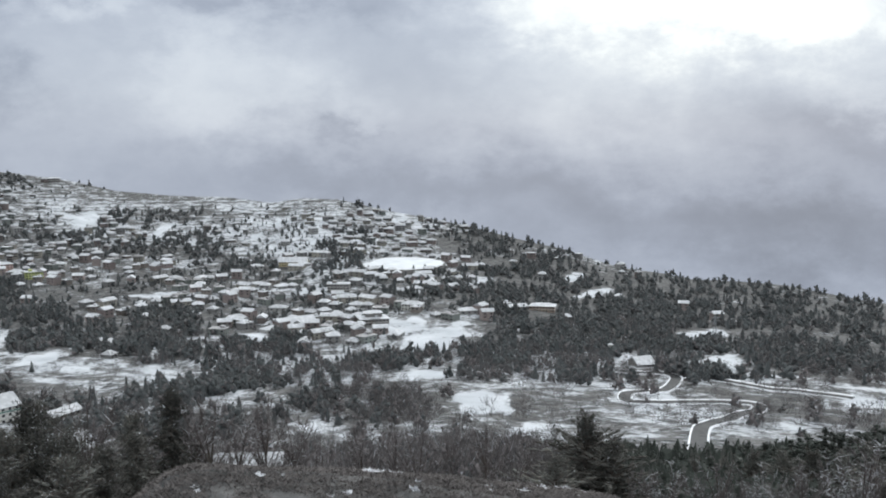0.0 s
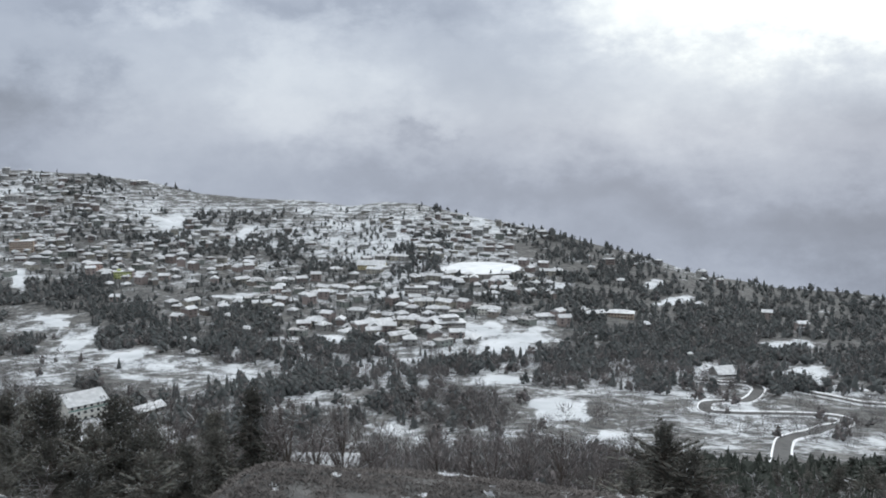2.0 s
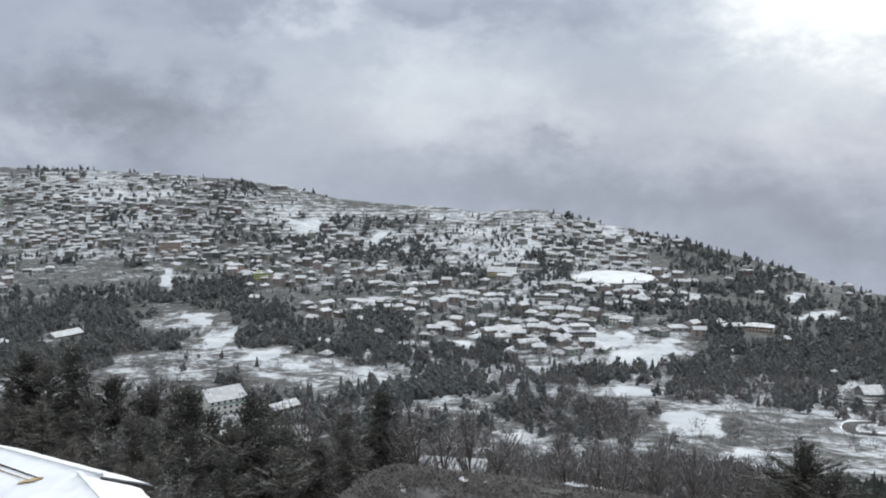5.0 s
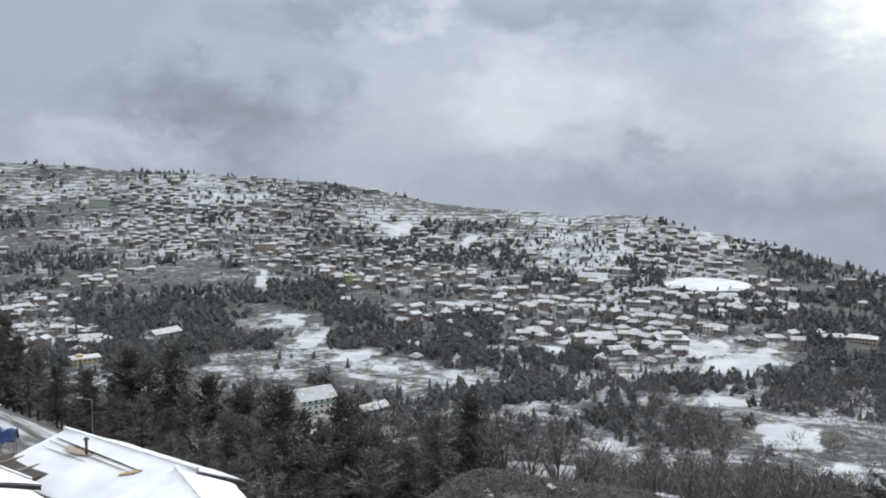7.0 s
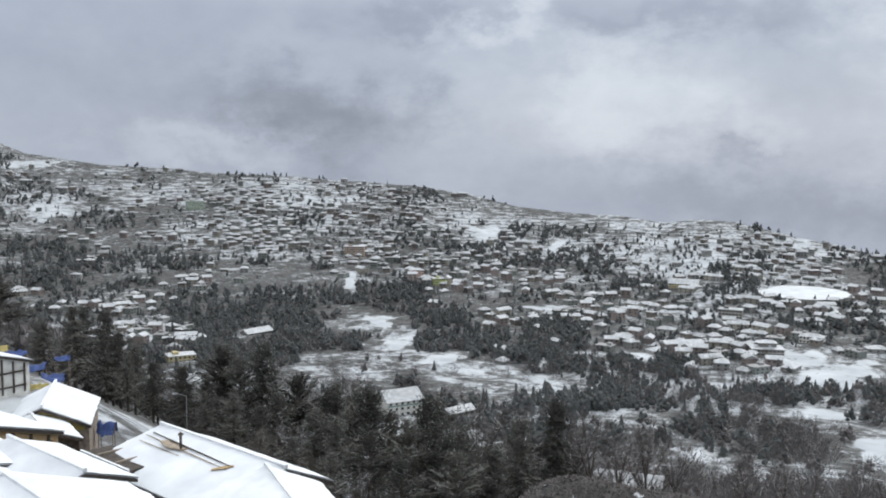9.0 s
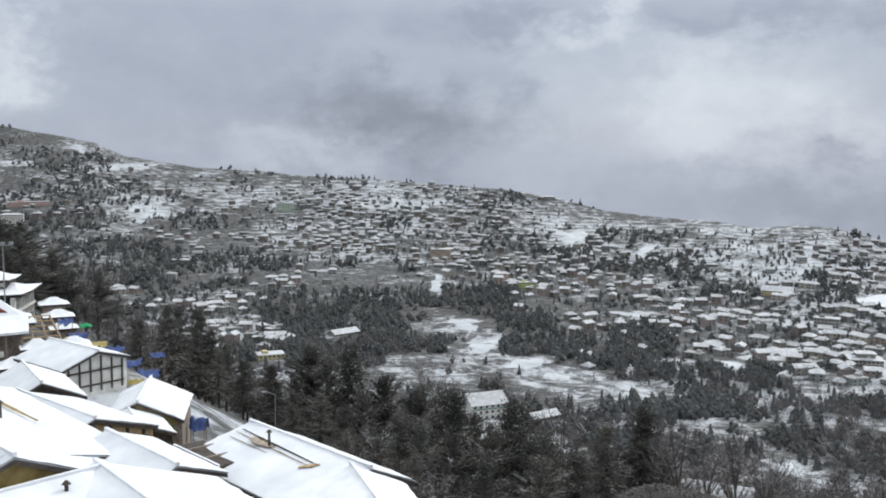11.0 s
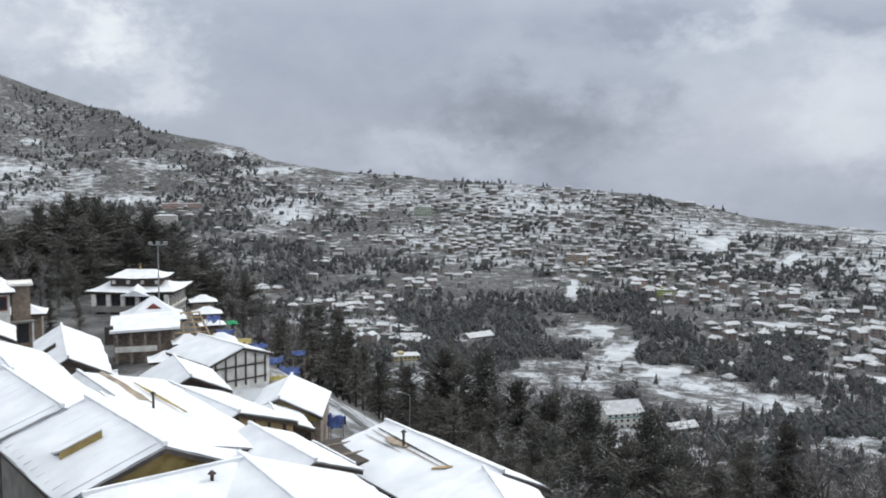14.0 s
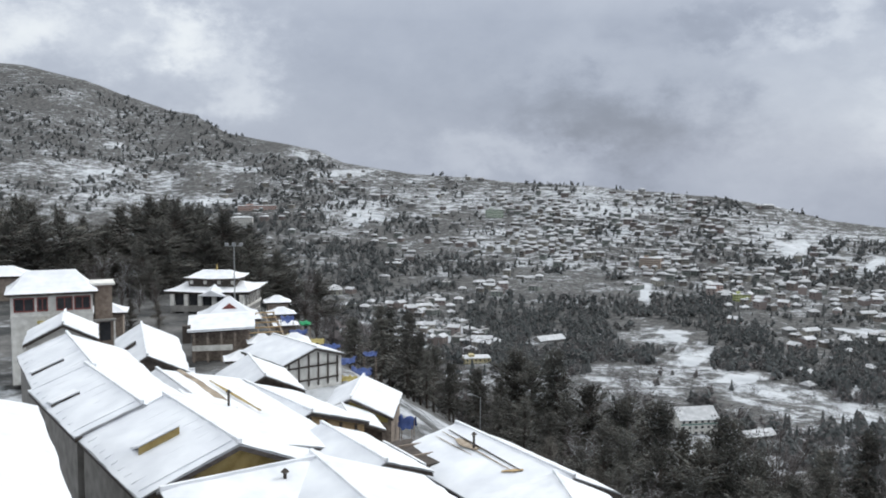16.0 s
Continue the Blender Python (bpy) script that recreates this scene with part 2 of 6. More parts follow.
RIDGE_AZ = [-60, -25, -20, -18, -15, -10.7, -7.4, -4, -1.6, 2.9, 6.2, 8.2, 10.2, 12.8, 16, 19, 22, 25, 32.5, 37, 39.5, 43, 47, 48.6, 49.6, 51.2, 53.8, 55.6, 57, 60, 61.5, 64.6, 66, 80]
RIDGE_EL = [-11.5, -9.3, -8.65, -8.55, -8.55, -7.95, -6.95, -6.25, -5.65, -4.8, -4.0, -3.9, -4.2, -3.8, -3.65, -3.3, -2.6, -2.15, -1.55, -1.4, -1.12, -0.95, -0.3, 0.45, 0.65, 0.95, 1.4, 2.45, 2.65, 3.7, 4.25, 4.95, 5.0, 7.5]
RIDGE_D_AZ, RIDGE_D = [-60, -25, -10, 5, 20, 35, 46, 52, 58, 66, 80], [1300, 1400, 1500, 1650, 1900, 2100, 2300, 2500, 2900, 3100, 3100]
FOOT_EL, FOOT_D = [-89.9, -85, -60, -45, -32, -25, -20.5, -18, -16, -14], [0.06, 3, 14, 28, 62, 110, 220, 370, 500, 640]
SPLIT = -14.0                                     # below it the near slope, above it the far hillside


def ridge(az):
    return np.interp(az, RIDGE_AZ, RIDGE_EL), np.interp(az, RIDGE_D_AZ, RIDGE_D)


def far_d(az, el):
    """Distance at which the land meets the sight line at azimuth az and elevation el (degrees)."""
    er, dr = ridge(az)
    u = np.clip((el - SPLIT) / (er - SPLIT), 0, 1)
    far = 640 + (dr - 640) * (0.75 * u + 0.25 * u ** 2.2)
    return np.where(el < SPLIT, np.interp(el, FOOT_EL, FOOT_D), far)


def shelf(x, y):
    """The levelled spur on which the walled compound stands: height of its ground, falling away past the rim."""
    # rim: a line that runs away from the viewer; inside is the left of it
    nx, ny = 0.46, 0.888
    past = (x + 55) * nx + (y - 61.8) * ny - 2.0 * np.sin(x * 0.06)
    past = np.maximum(past, (-x - 190) * 0.9)
    top = -25.5 - 0.012 * np.maximum(-x - 60, 0)
    return top - np.maximum(past, 0) * 0.62 - np.maximum(past - 60, 0) * 0.3


def knoll(x, y):
    """A grassy knoll below the viewer."""
    cx, cy = -15.0, 55.5
    u, v = (x - cx) * 0.97 + (y - cy) * 0.2, (y - cy) * 0.97 - (x - cx) * 0.2
    hump = np.where(u < 0, u * u / 7.0, 0.085 * u + u * u / 400.0) + np.where(v < 0, v * v / 120.0, v * v / 10.0)
    return -20.3 - hump + 0.22 * fbm(x, y, 2.2, 3, 41) * (hump < 12)


def relief(x, y, d):
    amp = np.clip((d - 60) / 500, 0, 1)
    return amp * (7.0 * fbm(x, y, 170, 4, 3) + 2.2 * fbm(x, y, 38, 3, 9)) * np.clip((1900 - d) / 900, 0.35, 1)


def land(az, el):
    """A place on the ground by sight line: x, y, z."""
    d = far_d(az, el)
    a = np.radians(az)
    x, y = -d * np.sin(a), d * np.cos(a)
    z = d * np.tan(np.radians(el)) + relief(x, y, d)
    z = np.maximum(z, np.maximum(shelf(x, y), knoll(x, y)))
    return x, y, z


# ---------------------------------------------------------------- snow cover of the land
WARPS = {}


def ragged(az, el, stretch, size, octaves, seed):
    """Noise over sight lines; kept for the arrays last asked about."""
    key = (id(az), id(el), seed)
    held = WARPS.get(key)
    if held is None or held[0] is not az or held[1] is not el:
        if len(WARPS) > 12:
            WARPS.clear()
        held = WARPS[key] = (az, el, fbm(az * 10, el * stretch, size, octaves, seed))
    return held[2]


def blot(az, el, a, e, wa, we, lean=0.0, hard=3.0):
    """A snow field centred on a sight line, with half axes in degrees; 1 inside, 0 outside."""
    u, v = az - a, el - e
    k = min(wa, we * 2)
    u = u + 1.0 * k * ragged(az, el, 22, 8.0, 5, 51)
    v = v + 0.5 * min(k, we * 1.3) * ragged(az, el, 22, 8.0, 5, 67)
    c, s = math.cos(radians(lean)), math.sin(radians(lean))
    r = np.sqrt(((u * c + v * s) / wa) ** 2 + ((v * c - u * s) / we) ** 2)
    return np.clip((1.15 - r) * hard, 0, 1)


def band(az, el, points, width):
    """Snow or gravel along a lane given by its bends."""
    best = np.full(np.shape(az), 9.0)
    for (a0, e0), (a1, e1) in zip(points, points[1:]):
        t = np.clip(((az - a0) * (a1 - a0) + (el - e0) * (e1 - e0)) / ((a1 - a0) ** 2 + (e1 - e0) ** 2), 0, 1)
        best = np.minimum(best, np.hypot(az - a0 - t * (a1 - a0), el - e0 - t * (e1 - e0)))
    return np.clip(1.6 - best / width, 0, 1)


# woods on the hillside: azimuth, elevation, half width, half height, strength
WOODS = [(-10, -10.8, 6.0, 1.1, 1.0), (-9, -9.0, 9, 0.9, 0.85), (-18, -9.6, 8, 1.1, 0.95), (12.5, -14.6, 1.8, 0.4, 0.7),
         (22.5, -11.6, 3.2, 1.2, 1.0), (16.4, -10.6, 2.0, 0.6, 0.9), (16, -4.9, 3.0, 0.35, 0.8), (-1.5, -6.8, 2.2, 0.8, 0.9), (-2.2, -10.3, 1.4, 0.6, 0.8)]
WOODS += [(11.5, -7.6, 1.8, 0.35, 0.8), (34, -9.5, 4.0, 1.2, 1.0), (17.2, -6.7, 3.4, 0.5, 1.0), (29.5, -8.6, 3.0, 0.7, 0.9), (23.5, -10.2, 2.6, 0.9, 0.9),
          (43.8, -4.1, 3.0, 0.6, 1.0), (45.7, -2.7, 2.0, 0.4, 0.8), (37.5, -9.6, 2.5, 1.3, 0.9), (33.5, -6.8, 3.0, 0.4, 0.8), (47.5, -6.2, 3.0, 1.2, 1.0),
          (17, -12.3, 3.2, 0.8, 0.8), (36, -12.4, 5, 1.0, 0.7)]
WOODS += [(-20.5, -10.4, 3.0, 0.6, 0.9), (-22.5, -12.5, 3.2, 0.9, 0.9), (4.6, -16.4, 4.0, 0.8, 1.0), (10.8, -12.3, 2.6, 0.7, 0.9), (26.1, -9.0, 1.6, 0.9, 0.9),
          (31.4, -7.0, 2.2, 0.6, 0.8), (32.6, -9.3, 2.4, 0.7, 0.9), (14.5, -6.9, 1.8, 0.5, 0.9), (21.6, -6.0, 1.6, 0.35, 0.9), (-13.0, -12.2, 4.0, 0.5, 0.8),
          (0.5, -13.6, 2.6, 0.3, 0.9), (39.5, -6.2, 2.6, 0.7, 0.8), (50.5, -4.2, 3.5, 0.7, 0.7), (24.5, -13.6, 3.0, 0.5, 0.7), (30.5, -11.8, 2.6, 0.8, 0.8)]


def woods_at(az, el):
    total = np.zeros(np.shape(az))
    for a, e, wa, we, g in WOODS:
        u = az - a + 0.7 * ragged(az, el, 25, 11.0, 4, 33)
        v = el - e + 0.28 * ragged(az, el, 25, 11.0, 4, 34)
        total = np.maximum(total, g * np.exp(-(u / wa) ** 4 - (v / we) ** 4))
    return total


def town_density(az, el):
    """How thickly the hillside is built over, 0 to 1."""
    er, _ = ridge(az)
    core = np.exp(-((az - 10) / 11.0) ** 4 - ((el + 9.9) / 2.3) ** 4)
    upper = 0.75 * np.exp(-((az - 14) / 15.0) ** 4 - ((el + 6.6) / 1.9) ** 4)
    rows = 1.15 * np.exp(-((az - 32) / 8.0) ** 4 - ((el + 4.6) / 2.4) ** 4)
    spur = 0.9 * np.exp(-((az - 24) / 7.0) ** 4 - ((el + 7.2) / 1.5) ** 4)
    east = 0.22 * np.exp(-((az + 9) / 7.0) ** 4 - ((el + 9.6) / 1.6) ** 4)
    hill = 0.26 * np.exp(-((az - 48) / 9.0) ** 4 - ((el + 3.5) / 3.0) ** 4)
    near = 1.3 * np.exp(-((az - 41.5) / 3.6) ** 4 - ((el + 9.6) / 2.0) ** 4) + 0.3 * np.exp(-((az - 46) / 4) ** 4 - ((el + 7) / 1.6) ** 4)
    return np.clip(np.maximum.reduce([core, upper, rows, spur, east, hill, near]), 0, 1) * (el < er - 0.12) * (1 - 0.95 * np.clip(woods_at(az, el) * 1.3, 0, 1))


def wood_density(az, el, x, y):
    """How thickly the land is wooded, 0 to 1."""
    er, _ = ridge(az)
    n = fbm(x, y, 130, 4, 21)
    base = 0.30 + 1.25 * n + 0.10 * np.clip((-9 - el) / 2, 0, 1) * np.clip((-az + 2) / 5, 0, 1)
    base = base + 1.0 * woods_at(az, el)
    base = base + 0.35 * np.clip((az - 44) / 5, 0, 1) * np.clip((el + 4) / 3, 0, 1)
    base = base - 0.40 * town_density(az, el)
    base = base - 0.8 * np.exp(-((az - 41.3) / 3.0) ** 2 - ((el + 9.7) / 1.5) ** 2)
    return np.clip(base, 0, 1)


def snow_cover(az, el, x, y):
    er, _ = ridge(az)
    town = town_density(az, el)
    s = 0.31 + 0.40 * fbm(x, y, 70, 5, 5) + 0.03 * town
    s = s + 0.12 * np.clip((el + 9) / 4, 0, 1) * np.clip((az + 2) / 6, 0, 1) * np.clip((44 - az) / 5, 0, 1)
    s = s + 0.16 * np.exp(-((az - 7) / 8.0) ** 4 - ((el + 6.3) / 2.0) ** 4)
    # terraces: level lines of snow
    s = s + 0.10 * np.clip((46 - az) / 4, 0, 1) * np.sin(el * 34 + 5 * fbm(x, y, 220, 2, 8)) * np.clip((az - 0) / 8, 0, 1) * np.clip((el + 8.5) / 2, 0, 1)
    s = s - 0.10 * np.clip((az - 50) / 6, 0, 1) * np.clip((el + 0.5) / 1.5, 0, 1)
    s = s - 0.07 * np.clip((-az + 2) / 6, 0, 1)
    s = s + 0.05 * np.clip((az - 44) / 4, 0, 1) * np.clip((el + 7) / 2, 0, 1) * np.clip((1.0 - el) / 1.5, 0, 1)
    near = np.clip((-14.0 - el) / 2, 0, 1)
    s = s - 0.02 * near
    # broken snow on the valley's terraces
    valley = np.clip((-11.5 - el) / 1.5, 0, 1) * np.clip((el + 19) / 2, 0, 1) * np.clip((34 - az) / 6, 0, 1)
    s = s + valley * (0.20 + 0.34 * fbm(x, y, 34, 4, 21))
    s = s - 0.14 * woods_at(az, el)
    f = np.zeros(np.shape(az))
    for q in FIELDS:
        f = np.maximum(f, blot(az, el, *q, hard=1.8))
    for q in CLEARINGS:
        s = np.maximum(s, 0.80 * blot(az, el, *q, hard=1.0))
    for pts, w in LANES:
        f = np.maximum(f, 0.62 * band(az, el, pts, w))
    return np.clip(np.maximum(s, f * (0.95 + 0.55 * fbm(x, y, 22, 4, 33))), 0, 1.3)


# azimuth, elevation, half width, half height, lean
FIELDS = [(2.5, -8.05, 2.25, 0.36, 2.0), (0.4, -12.35, 2.9, 0.85, -8.0), (2.6, -11.6, 1.3, 0.55, 0), (1.6, -14.6, 2.0, 0.5, 0),
          (-2.5, -16.2, 1.9, 0.75, 0), (-5.0, -17.7, 1.5, 0.7, -30), (-16.1, -13.5, 2.2, 0.5, -8), (-7.9, -8.6, 0.75, 0.22, -10), (-9.2, -9.5, 1.5, 0.25, -14), (-15.6, -11.7, 1.4, 0.5, -6),
          (-24.5, -15.1, 1.9, 0.55, -10), (11.8, -11.95, 1.4, 0.4, 0), (-11.3, -13.3, 0.6, 0.3, 0)]
FIELDS += [(26.0, -11.5, 1.9, 0.7, -12), (23.2, -12.6, 1.7, 0.4, -14), (27.3, -10.2, 0.9, 0.6, 20), (26.9, -9.9, 0.9, 0.35, 0), (29.0, -7.9, 0.45, 0.75, 0), (20.6, -4.9, 1.5, 0.5, -18), (16.4, -5.6, 1.0, 0.18, -25),
           (17.2, -9.35, 1.6, 0.25, 0)]
CLEARINGS = [(-12.5, -15.6, 4.2, 1.6, 0), (-5.5, -17.6, 3.6, 1.0, -12), (-17.5, -14.2, 4.0, 0.8, -8), (18, -12.2, 1.6, 1.0, 0), (7.5, -17.3, 3.5, 0.6, -10),
             (-2.2, -8.9, 2.0, 0.5, 0), (8.0, -9.3, 5.5, 0.9, 0), (9, -6.2, 6.5, 1.2, -6), (32, -3.0, 7, 1.2, 0), (20, -5.5, 3, 1.2, -10)]
CLEARINGS += [(16.0, -19.2, 2.6, 0.5, 0), (47, -0.9, 4.5, 0.5, -3), (49.5, 0.1, 1.3, 0.5, 0), (53, -0.7, 2.4, 0.25, 0), (60, 0.6, 1.0, 0.35, 0), (46, -3.2, 4, 1.4, 0),
              (41, -10.3, 3.0, 1.0, 0), (55, -2.5, 6, 0.5, 0), (61, -0.8, 4, 0.4, 0), (-4.6, -11.7, 1.8, 0.5, 0)]
LANES = [([(29.0, -11.4), (25.4, -12.2), (22.0, -13.2), (18.5, -13.7), (16.4, -14.0), (13.5, -14.6), (9.5, -15.6)], 0.17), ([(25.5, -13.2), (21.5, -14.0), (18, -14.8), (15.5, -15.1), (11, -15.9), (8.5, -16.6)], 0.16),
         ([(0.4, -17.9), (3.5, -17.9), (7.5, -17.6), (10, -16.9)], 0.10)]


def build_ground():
    az = np.concatenate([np.arange(-180, -30, 6.0), np.arange(-30, 70, 0.12), np.arange(70, 178, 6.0), [180.0]])
    n_near, n_far, n_back = 90, 150, 10
    el_near = np.concatenate([np.linspace(-89.9, -25, 30, endpoint=False), np.linspace(-25, SPLIT, n_near - 30, endpoint=False)])
    A, R = np.meshgrid(az, np.arange(n_near + n_far + n_back), indexing="ij")
    er, dr = ridge(az)
    EL = np.zeros(A.shape)
    EL[:, :n_near] = el_near[None, :]
    u = np.linspace(0, 1, n_far)
    EL[:, n_near:n_near + n_far] = SPLIT + (er[:, None] - SPLIT) * u[None, :]
    D = far_d(A, EL)
    X, Y = -D * np.sin(np.radians(A)), D * np.cos(np.radians(A))
    Z = D * np.tan(np.radians(EL)) + relief(X, Y, D)
    # behind the ridge the land drops away to the far valleys and runs out level
    for k in range(n_back):
        i = n_near + n_far + k
        f = (k + 1) / n_back
        D[:, i] = dr + (4700 - dr) * f
        X[:, i], Y[:, i] = -D[:, i] * np.sin(np.radians(az)), D[:, i] * np.cos(np.radians(az))
        Z[:, i] = Z[:, n_near + n_far - 1] - 500 * (1 - (1 - f) ** 3) - 60 * k
        EL[:, i] = er + 0.5
    Z = np.maximum(Z, np.maximum(shelf(X, Y), knoll(X, Y)))
    snow = snow_cover(A, EL, X, Y)
    on_knoll = knoll(X, Y) > Z - 0.05
    snow = np.where(on_knoll, 0.0 * X, snow)
    on_shelf = (shelf(X, Y) > Z - 0.05) & (D < 260)
    snow = np.where(on_shelf, np.where(D > 118, 0.22, 0.5), snow)
    na, nr = A.shape
    verts = np.stack([X, Y, Z], -1).reshape(-1, 3)
    i, j = np.meshgrid(np.arange(na - 1), np.arange(nr - 1), indexing="ij")
    q = np.stack([i * nr + j, (i + 1) * nr + j, (i + 1) * nr + j + 1, i * nr + j + 1], -1).reshape(-1, 4)[:, ::-1]
    me = bpy.data.meshes.new("ground")
    me.vertices.add(len(verts))
    me.vertices.foreach_set("co", verts.ravel())
    me.loops.add(q.size)
    me.loops.foreach_set("vertex_index", q.ravel().astype(np.int32))
    me.polygons.add(len(q))
    me.polygons.foreach_set("loop_start", np.arange(0, q.size, 4, dtype=np.int32))
    me.update(calc_edges=True)
    me.attributes.new("snow", "FLOAT", "POINT").data.foreach_set("value", snow.ravel())
    me.materials.append(M_GROUND)
    me.polygons.foreach_set("use_smooth", np.ones(len(q), dtype=bool))
    ob = new("ground", me)
    return tagged(ob, "brown scrub hillside and valley under broken snow", "ground", kind="structure")


build_ground()


# ---------------------------------------------------------------- mesh helpers
def mesh_of(name, verts, faces, mats, index=None, smooth=False):
    me = bpy.data.meshes.new(name)
    me.from_pydata([tuple(v) for v in verts], [], [tuple(f) for f in faces])
    for m in (mats if isinstance(mats, (list, tuple)) else [mats]):
        me.materials.append(m)
    if index is not None:
        me.polygons.foreach_set("material_index", np.asarray(index, dtype=np.int32))
    if smooth:
        me.polygons.foreach_set("use_smooth", np.ones(len(me.polygons), dtype=bool))
    me.update()
    return me


def big_mesh(name, verts, tris, mats, index):
    """A large triangle mesh from arrays."""
    me = bpy.data.meshes.new(name)
    me.vertices.add(len(verts))
    me.vertices.foreach_set("co", np.asarray(verts, dtype=np.float32).ravel())
    me.loops.add(tris.size)
    me.loops.foreach_set("vertex_index", tris.ravel().astype(np.int32))
    me.polygons.add(len(tris))
    me.polygons.foreach_set("loop_start", np.arange(0, tris.size, 3, dtype=np.int32))
    for m in mats:
        me.materials.append(m)
    me.polygons.foreach_set("material_index", index.astype(np.int32))
    me.update(calc_edges=True)
    return me


class Bits:
    """Collects boxes and prisms into one mesh."""

    def __init__(self):
        self.v, self.f = [], []

    def hull(self, bottom, top):
        """A solid between two rings of equal length (lists of points)."""
        n, o = len(bottom), len(self.v)
        self.v += [tuple(p) for p in bottom] + [tuple(p) for p in top]
        self.f += [tuple(o + i for i in reversed(range(n))), tuple(o + n + i for i in range(n))]
        self.f += [(o + i, o + (i + 1) % n, o + n + (i + 1) % n, o + n + i) for i in range(n)]
        return self

    def box(self, x0, y0, z0, x1, y1, z1):
        r = [(x0, y0), (x1, y0), (x1, y1), (x0, y1)]
        return self.hull([(*p, z0) for p in r], [(*p, z1) for p in r])

    def slab(self, quad, thick):
        """A plate whose top face is the quad (counter-clockwise from above)."""
        return self.hull([(p[0], p[1], p[2] - thick) for p in quad], quad)

    def bar(self, a, b, w):
        a, b = Vector(a), Vector(b)
        d = (b - a).normalized()
        s = d.cross(Vector((0, 0, 1)))
        s = (s if s.length > 0.01 else Vector((1, 0, 0))).normalized() * w / 2
        u = s.cross(d).normalized() * w / 2
        ring = [s + u, s * -1 + u, s * -1 - u, s - u]
        return self.hull([a + r for r in ring], [b + r for r in ring])

    def mesh(self, name, mat):
        return mesh_of(name, self.v, self.f, mat)


def part(name, bits, material, parent, label="", matrix=None):
    ob = new(name, bits.mesh(name, material) if isinstance(bits, Bits) else bits)
    ob.parent = parent
    if matrix is not None:
        ob.matrix_basis = matrix
    return tagged(ob, label)


def thing(name, m, label, category, group="", kind=""):
    ob = new(name)
    ob.empty_display_size = 0.5
    ob.matrix_basis = m
    return tagged(ob, label, category, group, kind)




# ---------------------------------------------------------------- the walled compound on the spur
F = -25.5


